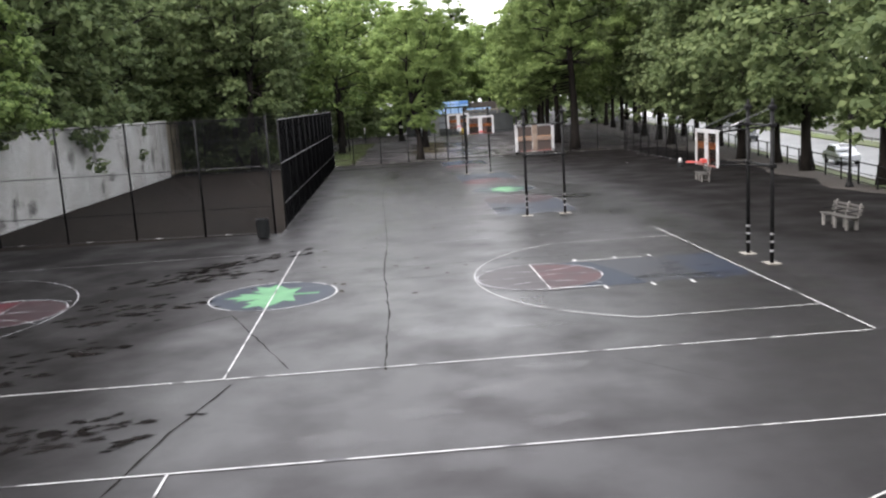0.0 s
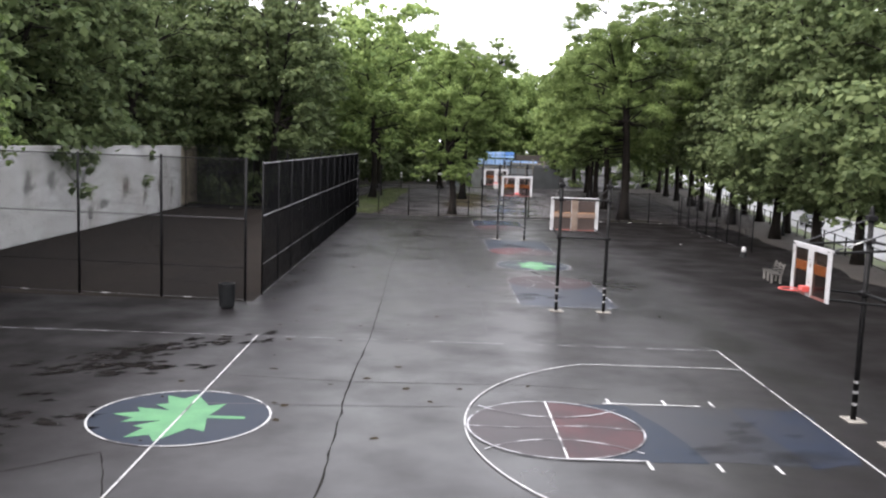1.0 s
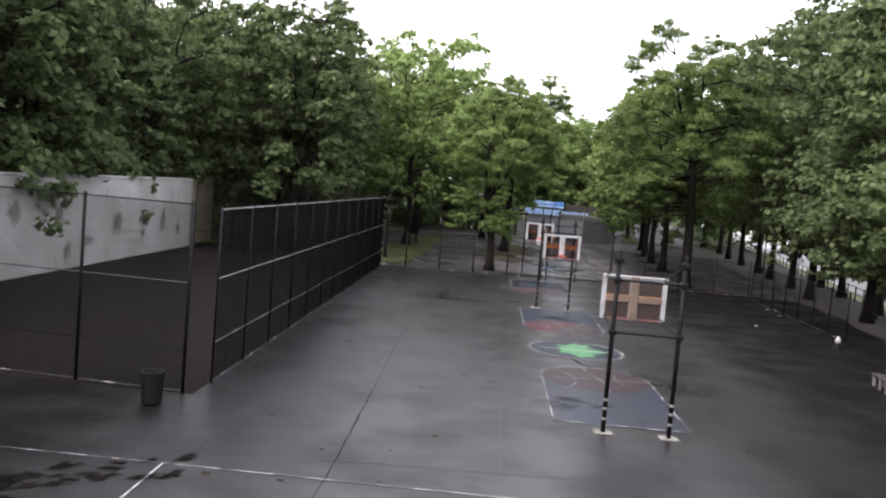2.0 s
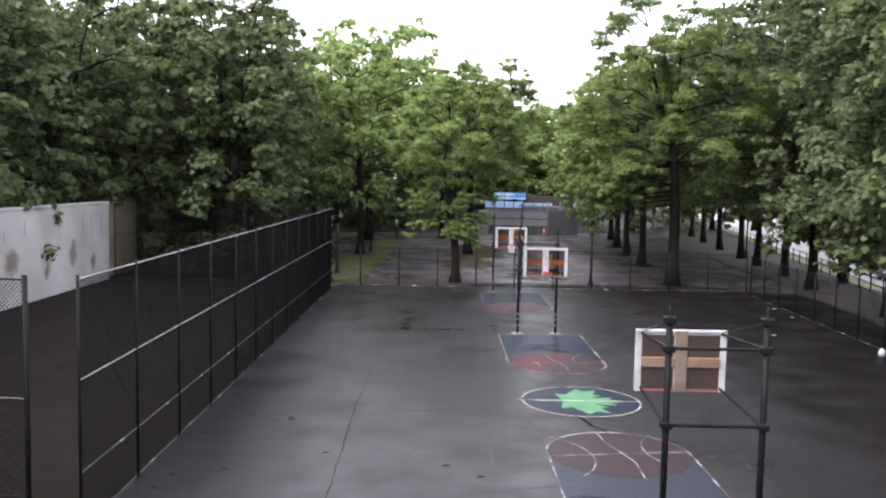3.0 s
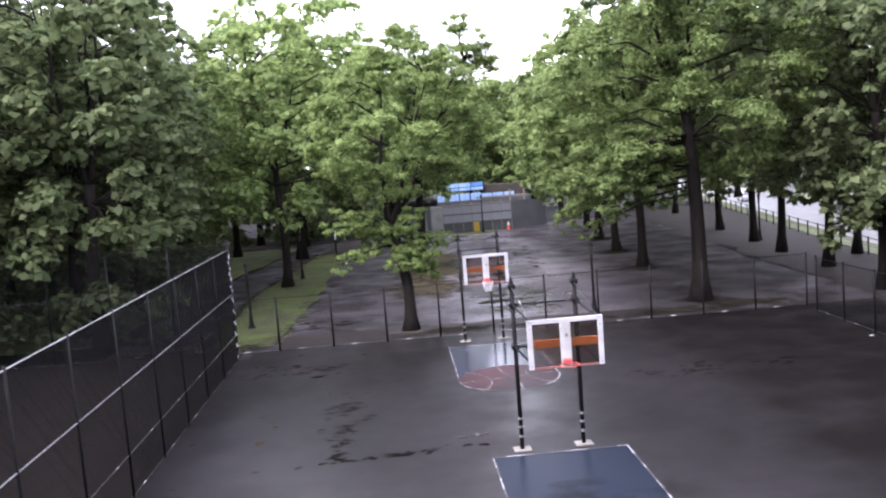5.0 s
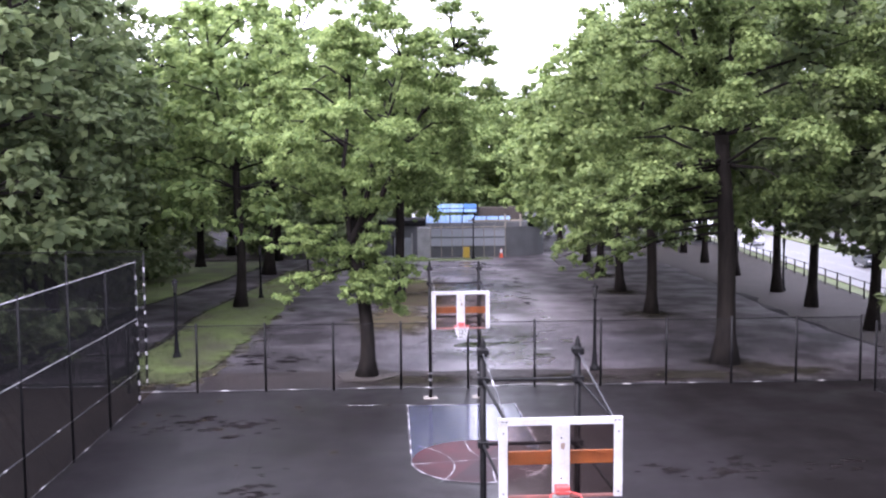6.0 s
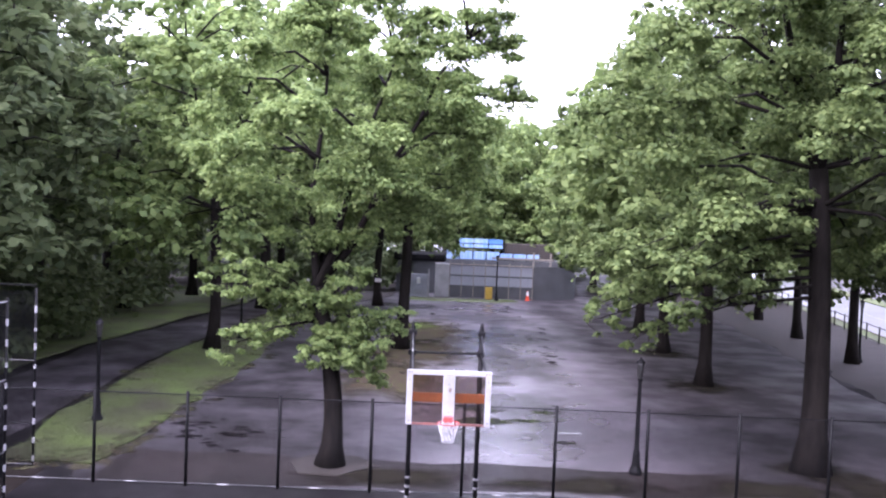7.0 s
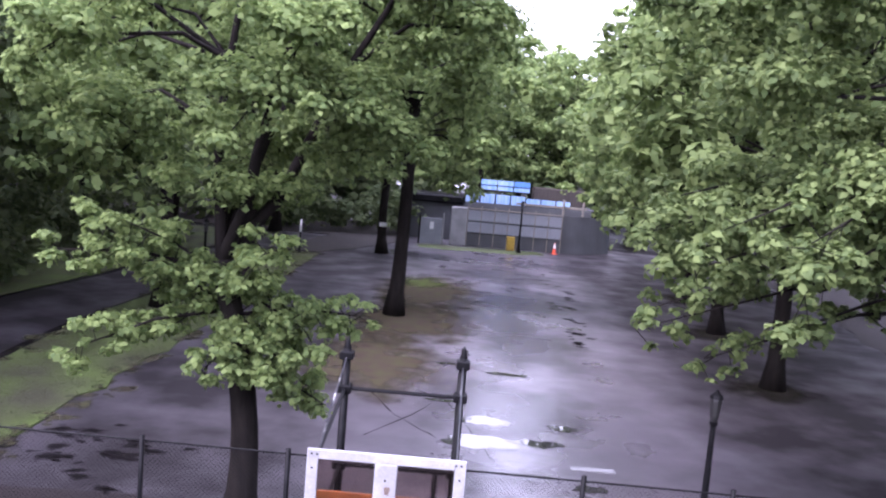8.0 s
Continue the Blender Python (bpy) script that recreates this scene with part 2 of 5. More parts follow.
def soft_edged(name, color, color2, rough, gloss, solid=1.0, scale=5.0):
    """A stain that thins out raggedly towards its rim (mesh attribute "rim": 1 in the middle, 0 at the rim)."""
    m = material(name, color, color2, rough, 2, 30, gloss=gloss)
    n, l = m.node_tree.nodes, m.node_tree.links
    at = n.new("ShaderNodeAttribute")
    at.attribute_name = "rim"
    t = n.new("ShaderNodeTexNoise")
    t.inputs["Scale"].default_value = scale
    t.inputs["Detail"].default_value = 6
    co = n.new("ShaderNodeTexCoord")
    l.new(co.outputs["Object"], t.inputs[0])
    add = n.new("ShaderNodeMath")
    add.operation = 'ADD'
    l.new(at.outputs["Fac"], add.inputs[0])
    l.new(t.outputs[0], add.inputs[1])
    r = n.new("ShaderNodeMapRange")
    r.inputs[1].default_value, r.inputs[2].default_value = 0.68, 1.15
    r.inputs[4].default_value = solid
    l.new(add.outputs[0], r.inputs[0])
    l.new(r.outputs[0], n["Principled BSDF"].inputs["Alpha"])
    return m


def water_material(name, rough):
    m = bpy.data.materials.new(name)
    m.use_nodes = True
    b = m.node_tree.nodes["Principled BSDF"]
    b.inputs["Base Color"].default_value = (0.035, 0.033, 0.035, 1)
    b.inputs["Roughness"].default_value = rough
    return m


M["stain"] = soft_edged("damp_stain", (0.0045, 0.0038, 0.0036), (0.009, 0.0075, 0.007), 0.9, 0.03, 0.9)
M["faint"] = soft_edged("faint_damp_stain", (0.008, 0.0065, 0.0065), (0.013, 0.011, 0.011), 0.9, 0.03, 0.8)
M["blot"] = soft_edged("broad_damp_blot", (0.007, 0.0065, 0.0075), (0.011, 0.01, 0.0105), 0.6, 0.1, 0.22, 1.6)
M["pool"] = soft_edged("broad_rain_film", (0.08, 0.072, 0.083), None, 0.2, 0.9, 0.6, 0.7)
M["sheen"] = soft_edged("thin_rain_film", (0.05, 0.048, 0.052), None, 0.12, 0.5, 0.2, 2.0)
M["stained"] = material("stained_board_window", (0.042, 0.027, 0.023), (0.03, 0.022, 0.02), 0.4, 0.3, 6, bump=0.1)
M["soil_soft"] = soft_edged("thin_soil", (0.04, 0.031, 0.024), (0.055, 0.056, 0.026), 0.9, 0.1, 0.9, 4.0)
M["turf_soft"] = soft_edged("thin_turf", (0.06, 0.085, 0.02), (0.05, 0.05, 0.022), 0.9, 0.06, 1.0, 0.9)
M["dark_soft"] = soft_edged("damp_dark_soil", (0.017, 0.0135, 0.011), (0.022, 0.021, 0.012), 0.9, 0.06, 0.85, 0.9)
M["bed_soft"] = soft_edged("thin_grass_soil", (0.048, 0.034, 0.027), (0.052, 0.05, 0.024), 0.9, 0.06, 1.0, 0.9)
M["joint"] = material("worn_joint", (0.0125, 0.0108, 0.0125), (0.02, 0.017, 0.02), 0.4, 1.2, 30, spread=0.6, gloss=0.24)
M["water"] = water_material("standing_water", 0.03)
M["yard"] = wet_asphalt("yard_asphalt", (0.024, 0.0195, 0.0165), (0.0115, 0.0092, 0.0083), 0.2, 0.8, 0.95, gloss=0.04)
M["damp"] = wet_asphalt("muddy_damp_asphalt", (0.032, 0.025, 0.024), (0.018, 0.0145, 0.014), 0.5, 0.4, 0.6, gloss=0.15)
M["pink"] = material("faded_pink_paint", (0.03, 0.0225, 0.0255), (0.017, 0.014, 0.016), 0.4, 0.9, 25, spread=0.9, gloss=0.12)
M["lantern"] = material("lantern_glass", (0.025, 0.025, 0.024), None, 0.3, 5, 30)
M["wall_mark"] = soft_edged("wall_smudge", (0.16, 0.155, 0.15), (0.24, 0.235, 0.23), 0.8, 0.2, 0.5, 2.0)
M["wall_rust"] = soft_edged("wall_rust_smudge", (0.13, 0.09, 0.065), (0.22, 0.18, 0.15), 0.8, 0.2, 0.5, 2.0)
M["paper"] = material("white_notice", (0.75, 0.75, 0.76), (0.65, 0.65, 0.66), 0.5, 3, 30)
M["pier"] = material("pale_concrete", (0.27, 0.27, 0.27), (0.2, 0.2, 0.2), 0.7, 1.5, 25)
M["frame"] = material("weathered_frame", (0.25, 0.22, 0.17), (0.16, 0.15, 0.13), 0.6, 2, 25)
M["frame_dark"] = material("dark_brown_boards", (0.04, 0.032, 0.026), (0.022, 0.018, 0.015), 0.8, 1.5, 25, streak=(6, 1, 0.5))
M["blue_sheet2"] = material("deep_blue_sheet", (0.07, 0.19, 0.5), (0.12, 0.28, 0.55), 0.4, 0.8, 15)


M["chipped"] = material("chipped_rail_paint", (0.015, 0.015, 0.018), (0.5, 0.5, 0.5), 0.4, 1.6, 40, spread=0.25)
for node in M["chipped"].node_tree.nodes:
    if node.type == 'VALTORGB':
        node.color_ramp.elements[0].position, node.color_ramp.elements[1].position = 0.56, 0.66
M["bench_concrete"] = material("weathered_concrete", (0.14, 0.134, 0.127), (0.085, 0.08, 0.076), 0.8, 2, 25)


# ---- mesh helpers ----
def finish(bm, name, mat, smooth=False):
    me = bpy.data.meshes.new(name)
    bm.to_mesh(me)
    bm.free()
    me.materials.append(mat)
    if smooth:
        for p in me.polygons:
            p.use_smooth = True
    return me


def part(name, bm, mat, parent=None, label="", m=None, smooth=False):
    ob = new(name, finish(bm, name, mat, smooth))
    if parent is not None:
        ob.parent = parent
    if m is not None:
        ob.matrix_basis = m
    if label:
        ob["label"] = label
    return ob


def thing(name, m, label, category, group="", kind=""):
    ob = new(name)
    ob.matrix_basis = m
    return tagged(ob, label, category, group, kind)


def box(bm, x0, x1, y0, y1, z0, z1, bevel=0.0):
    vs = [bm.verts.new((x, y, z)) for z in (z0, z1) for y in (y0, y1) for x in (x0, x1)]
    fs = [bm.faces.new([vs[i] for i in f]) for f in ((0, 2, 3, 1), (4, 5, 7, 6), (0, 1, 5, 4), (2, 6, 7, 3), (0, 4, 6, 2), (1, 3, 7, 5))]
    if bevel:
        es = list({e for f in fs for e in f.edges})
        bmesh.ops.bevel(bm, geom=es, offset=bevel, segments=1, affect='EDGES')
    return bm


def tube(bm, points, radii, sides=8, caps=True):
    """A round bar along points."""
    rings = []
    pts = [Vector(p) for p in points]
    for i, p in enumerate(pts):
        d = (pts[min(i + 1, len(pts) - 1)] - pts[max(i - 1, 0)]).normalized()
        a = d.orthogonal().normalized() if abs(d.z) < 0.95 else Vector((1, 0, 0))
        a = (a - d * a.dot(d)).normalized()
        b = d.cross(a)
        r = radii[i] if isinstance(radii, (list, tuple)) else radii
        rings.append([bm.verts.new(p + a * (r * math.cos(k * math.tau / sides)) + b * (r * math.sin(k * math.tau / sides))) for k in range(sides)])
    for r0, r1 in zip(rings, rings[1:]):
        for k in range(sides):
            bm.faces.new((r0[k], r0[(k + 1) % sides], r1[(k + 1) % sides], r1[k]))
    if caps:
        bm.faces.new(list(reversed(rings[0])))
        bm.faces.new(rings[-1])
    return bm


def lathe(bm, profile, sides=16):
    rings = [[bm.verts.new((r * math.cos(k * math.tau / sides), r * math.sin(k * math.tau / sides), z)) for k in range(sides)] for r, z in profile]
    for r0, r1 in zip(rings, rings[1:]):
        for k in range(sides):
            bm.faces.new((r0[k], r0[(k + 1) % sides], r1[(k + 1) % sides], r1[k]))
    bm.faces.new(list(reversed(rings[0])))
    bm.faces.new(rings[-1])
    return bm


def flat(bm, pts, z):
    bm.faces.new([bm.verts.new((x, y, z)) for x, y in pts])
    return bm


def soft_blob(bm, pts, z):
    """A flat blot with a centre, so that its rim can thin out."""
    lay = bm.verts.layers.float.get("rim") or bm.verts.layers.float.new("rim")
    cx, cy = sum(p[0] for p in pts) / len(pts), sum(p[1] for p in pts) / len(pts)
    mid = bm.verts.new((cx, cy, z))
    mid[lay] = 1.0
    ring = [bm.verts.new((x, y, z)) for x, y in pts]
    for i in range(len(ring)):
        bm.faces.new((mid, ring[i], ring[(i + 1) % len(ring)]))
    return bm


def rect(bm, x0, x1, y0, y1, z):
    return flat(bm, ((x0, y0), (x1, y0), (x1, y1), (x0, y1)), z)


def band(bm, pts, width, z):
    """A flat stripe along plan points."""
    p = [Vector((x, y)) for x, y in pts]
    left, right = [], []
    for i in range(len(p)):
        d = (p[min(i + 1, len(p) - 1)] - p[max(i - 1, 0)]).normalized()
        o = Vector((-d.y, d.x)) * (width[i] if isinstance(width, list) else width) / 2
        left.append(bm.verts.new((*(p[i] + o), z)))
        right.append(bm.verts.new((*(p[i] - o), z)))
    for i in range(len(p) - 1):
        bm.faces.new((right[i], right[i + 1], left[i + 1], left[i]))
    return bm


def arc(cx, cy, r, a0, a1, steps=40):
    return [(cx + r * math.cos(radians(a0 + (a1 - a0) * i / steps)), cy + r * math.sin(radians(a0 + (a1 - a0) * i / steps))) for i in range(steps + 1)]


B = bmesh.new

# ---- ground ----
def edge_x(y):
    """Where the park's level ground ends above the road."""
    return 24.3 + 0.178 * (y - 33.0)


LOW_Z = -2.0
bm = B()
rows = (-500, -160, -60, -25, 0, 25, 60, 110, 160, 300, 900)
offs = ((-700, 0), (-160, 0), (-90, 0), (-45, 0), (-20, 0), (0, 0), (1.5, -0.25), (6.0, LOW_Z + 0.15), (7.5, LOW_Z), (60, LOW_Z), (900, LOW_Z))
grid = [[bm.verts.new((edge_x(y) + o, y, z)) for o, z in offs] for y in rows]
for r0, r1 in zip(grid, grid[1:]):
    for k in range(len(offs) - 1):
        f = bm.faces.new((r0[k], r0[k + 1], r1[k + 1], r1[k]))
        f.material_index = 1 if k >= 5 else 0
# the asphalt colour carries painted tree shade along both sides of the courts
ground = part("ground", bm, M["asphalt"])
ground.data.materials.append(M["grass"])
tagged(ground, "wet worn grey asphalt playground with a grass bank to the road", "ground", kind="structure")


def blob(cx, cy, rx, ry, seed, steps=36, rough=0.3, turn=0.0):
    """An irregular closed outline."""
    out = []
    for i in range(steps):
        a = math.tau * i / steps
        k = 1 + rough * (noise.noise((math.cos(a) * 1.3 + seed * 7.1, math.sin(a) * 1.3, seed)) + 0.5 * noise.noise((math.cos(a) * 3.5, math.sin(a) * 3.5, seed * 3.3)))
        x, y = rx * k * math.cos(a), ry * k * math.sin(a)
        out.append((cx + x * math.cos(turn) - y * math.sin(turn), cy + x * math.sin(turn) + y * math.cos(turn)))
    return out


# ---- courts ----
def wavy(pts, amp, seed, n=8):
    """Subdivide an outline and make it uneven."""
    out = []
    for i in range(len(pts)):
        a, b = Vector(pts[i]), Vector(pts[(i + 1) % len(pts)])
        for k in range(n):
            p = a.lerp(b, k / n)
            out.append((p.x + amp * noise.noise((p.x * 0.7, p.y * 0.7, seed)), p.y + amp * noise.noise((p.x * 0.7, p.y * 0.7, seed + 9))))
    return out


def ball(bm_red, bm_dark, cx, cy, r, turn):
    """A painted ball: red half and worn half."""
    a = math.degrees(turn)
    flat(bm_red, arc(cx, cy, r, a, a + 180), 0.010)
    flat(bm_dark, arc(cx, cy, r, a + 180, a + 360), 0.010)


def seams(bm, cx, cy, r, turn, w=0.045):
    def tr(pts):
        return [(cx + x * math.cos(turn) - y * math.sin(turn), cy + x * math.sin(turn) + y * math.cos(turn)) for x, y in pts]
    band(bm, tr([(-r, 0), (r, 0)]), w, 0.016)
    band(bm, tr([(0.0, -r), (0.18, -r * 0.4), (0.1, 0), (-0.05, r * 0.5), (0.0, r)]), w, 0.017)
    band(bm, tr(arc(-1.55 * r, 0, 1.15 * r, -48, 48, 18)), w, 0.018)
    band(bm, tr(arc(1.55 * r, 0, 1.15 * r, 132, 228, 18)), w, 0.019)


LEAF = ((0, 1.02), (0.13, 0.7), (0.32, 0.8), (0.21, 0.32), (0.46, 0.6), (0.52, 0.44), (0.9, 0.56), (0.76, 0.29), (1.0, 0.16), (0.48, -0.12), (0.58, -0.34), (0.06, -0.24))


def maple(bm, cx, cy, r, turn, z):
    pts = list(LEAF) + [(0.05, -0.72), (-0.05, -0.72)] + [(-x, y) for x, y in reversed(LEAF[1:])]
    pts = [(x * r, (y - 0.12) * r) for x, y in pts]
    pts = [(cx + x * math.cos(turn) - y * math.sin(turn), cy + x * math.sin(turn) + y * math.cos(turn)) for x, y in pts]
    flat(bm, pts, z)
    bmesh.ops.triangulate(bm, faces=bm.faces[:])


def centre_circle(parent, cx, cy, r, turn):
    part("circle_field", flat(B(), arc(cx, cy, r, 0, 360, 56)[:-1], 0.006), M["navy"], parent, "navy painted circle field")
    bm = B()
    maple(bm, cx, cy, r * 0.86, turn, 0.011)
    part("leaf_emblem", bm, M["green"], parent, "light green painted maple leaf")
    part("circle_line", band(B(), arc(cx, cy, r, 0, 360, 56), 0.045, 0.015), M["line"], parent)


W = 0.043


def line_paint(name, color, gone, scale):
    """White court paint worn through to the asphalt in places."""
    m = material(name, color, tuple(x * 0.6 for x in color), 0.5, 3.0, 18, spread=0.9)
    n, l = m.node_tree.nodes, m.node_tree.links
    t = n.new("ShaderNodeTexNoise")
    t.inputs["Scale"].default_value = scale
    t.inputs["Detail"].default_value = 8
    co = n.new("ShaderNodeTexCoord")
    l.new(co.outputs["Object"], t.inputs[0])
    r = n.new("ShaderNodeMapRange")
    r.inputs[1].default_value, r.inputs[2].default_value = gone - 0.03, gone + 0.05
    l.new(t.outputs[0], r.inputs[0])
    b = n["Principled BSDF"]
    src = b.inputs["Base Color"].links[0].from_socket
    mx = n.new("ShaderNodeMixRGB")
    mx.inputs[1].default_value = (0.035, 0.031, 0.035, 1)
    l.new(r.outputs[0], mx.inputs[0])
    l.new(src, mx.inputs[2])
    l.new(mx.outputs[0], b.inputs["Base Color"])
    return m


M["line"] = line_paint("worn_white_line_paint", (0.4, 0.4, 0.4), 0.4, 1.3)
M["worn"] = line_paint("half_gone_line_paint", (0.3, 0.3, 0.32), 0.5, 1.4)
# court across: middle line at x = -4.4
court = thing("court_marking", pose(0, 0, 0), "white lined basketball court with painted keys", "court marking", "basketball courts")
CX, HALF, Y0, Y1, KY = -4.4, 13.57, -1.8, 13.62, 5.98
part("sideline", band(B(), [(CX - HALF, Y0), (CX + HALF, Y0)], W, 0.014), M["line"], court)
part("sideline", band(B(), [(CX - HALF, Y1), (CX + HALF, Y1)], W, 0.014), M["worn"], court)
part("middle_line", band(B(), [(CX, Y0), (CX, Y1)], W, 0.020), M["line"], court)
centre_circle(court, CX, KY, 1.83, radians(90))
for side in (1, -1):
    bx = CX + side * HALF
    hx = bx - side * 1.575
    fx = bx - side * 5.79
    part("baseline", band(B(), [(bx, Y0), (bx, Y1)], W, 0.022), M["line"], court)
    a = math.degrees(math.asin(5.45 / 6.1))
    pts = [(bx, KY - 5.45)] + [(hx + (x - hx) * side, y) for x, y in arc(hx, KY, 6.1, 180 + a, 180 - a, 40)] + [(bx, KY + 5.45)]
    part("three_point_line", band(B(), pts, 0.038, 0.024), M["line"] if side > 0 else M["worn"], court)
    red, dark = B(), B()
    flat(red, arc(fx, KY, 1.80, -90, 90) if side > 0 else arc(fx, KY, 1.80, 90, 270), 0.010)
    flat(dark, arc(fx, KY, 1.80, 90, 270) if side > 0 else arc(fx, KY, 1.80, -90, 90), 0.010)
    part("ball_half", red, M["dull_red"] if side > 0 else M["red"], court, "red painted half ball")
    part("ball_half", dark, M["pink"] if side > 0 else M["maroon"], court, "faded pinkish half ball")
    bm = B()
    seams(bm, fx, KY, 1.8, radians(90))
    part("ball_seams", bm, M["worn"], court)
    part("ball_outline", band(B(), arc(fx, KY, 1.83, 0, 360, 48), 0.045, 0.026), M["worn"], court)
    part("free_throw_line", band(B(), [(fx, KY - 1.83), (fx, KY + 1.83)], W, 0.028), M["line"] if side > 0 else M["worn"], court)
    if side > 0:
        part("key_field", flat(B(), wavy([(7.8, 4.25), (9.15, 4.3), (9.15, 7.75), (7.75, 7.7)], 0.3, 4.0, 10), 0.005), M["blue"], court, "patch of worn blue key paint")
        part("key_field", flat(B(), wavy([(5.6, 4.2), (7.95, 4.2), (7.95, 7.8), (5.1, 7.8)], 0.2, 6.0, 8), 0.0042), M["pale_blue"], court, "nearly worn-off blue key paint")
        part("key_field", flat(B(), [(fx, KY - 1.83), (6.05, KY - 1.83), (5.95, 5.2), (5.7, 6.3), (5.2, 7.75), (fx, KY + 1.83)], 0.005), M["navy"], court, "dark navy painted key band")
        for x0, x1, s in ((fx, 4.9, -1), (4.7, 6.95, 1)):
            part("key_line", band(B(), [(x0, KY + s * 1.83), (x1, KY + s * 1.83)], 0.05, 0.030), M["line"], court)
    else:
        xs = sorted((bx - side * 5.6, bx))
        part("key_field", rect(B(), xs[0], xs[1], KY - 1.83, KY + 1.83, 0.005), M["navy"], court, "dark navy painted key")
        for s in (-1, 1):
            part("key_line", band(B(), [(fx, KY + s * 1.83), (bx, KY + s * 1.83)], 0.05, 0.030), M["line"], court)
    for s in (-1, 1):
        for d in (1.9, 3.0, 4.3):
            part("key_tick", band(B(), [(bx - side * d, KY + s * 1.83), (bx - side * d, KY + s * 2.25)], 0.07, 0.018), M["line"], court)

# the court before it
court = thing("court_marking", pose(0, 0, 0), "white lines of the neighbouring basketball court", "court marking", "basketball courts")
part("sideline", band(B(), [(-19, -6.35), (9.2, -6.35)], W, 0.014), M["line"], court)
part("middle_line", band(B(), [(-4.4, -6.35), (-4.4, -22)], W, 0.020), M["line"], court)
part("three_point_line", band(B(), [(9.2, -8.2)] + arc(8.0, -14.3, 6.1, 92, 180, 30), W, 0.024), M["line"], court)


def long_key(parent, cx, base, d, mat, mat_ball, lines="worn"):
    """A key whose baseline is at y = base and that opens towards d."""
    ft = base + d * 5.85
    ys = sorted((base, ft))
    part("key_field", rect(B(), cx - 1.82, cx + 1.82, ys[0], ys[1], 0.005), mat, parent, "blue painted key")
    red, dark = B(), B()
    flat(red, arc(cx, ft, 1.80, 60, 240), 0.010)
    flat(dark, arc(cx, ft, 1.80, 240, 420), 0.010)
    part("ball_half", red, mat_ball, parent, "red painted half ball")
    part("ball_half", dark, M["maroon"], parent, "worn dark red half ball")
    bm = B()
    seams(bm, cx, ft, 1.8, radians(8), 0.032)
    part("ball_seams", bm, M[lines], parent)
    part("ball_outline", band(B(), arc(cx, ft, 1.83, 180 if d < 0 else 0, 360 if d < 0 else 180, 30), 0.05, 0.026), M[lines], parent)
    for s in (-1, 1):
        part("key_line", band(B(), [(cx + s * 1.82, base), (cx + s * 1.82, ft)], 0.045, 0.030), M[lines], parent)
    part("baseline", band(B(), [(cx - 1.82, base), (cx + 1.82, base)], 0.06, 0.022), M[lines], parent)


court = thing("court_marking", pose(0, 0, 0), "painted lengthwise court with navy keys and leaf circle", "court marking", "basketball courts")
centre_circle(court, 5.6, 31.05, 1.83, radians(-90))
part("middle_line", band(B(), [(3.5, 31.05), (7.5, 31.05)], 0.06, 0.020), M["line"], court)
long_key(court, 5.75, 19.95, 1, M["blue"], M["maroon"])
long_key(court, 5.55, 42.45, -1, M["navy"], M["red"])
court = thing("court_marking", pose(0, 0, 0), "pale blue painted key by the fence", "court marking", "basketball courts")
long_key(court, 5.3, 56.6, -1, M["wet_blue"], M["dull_red"])
part("baseline", band(B(), [(1.5, 56.75), (2.5, 56.68)], 0.035, 0.022), M["line"], court)


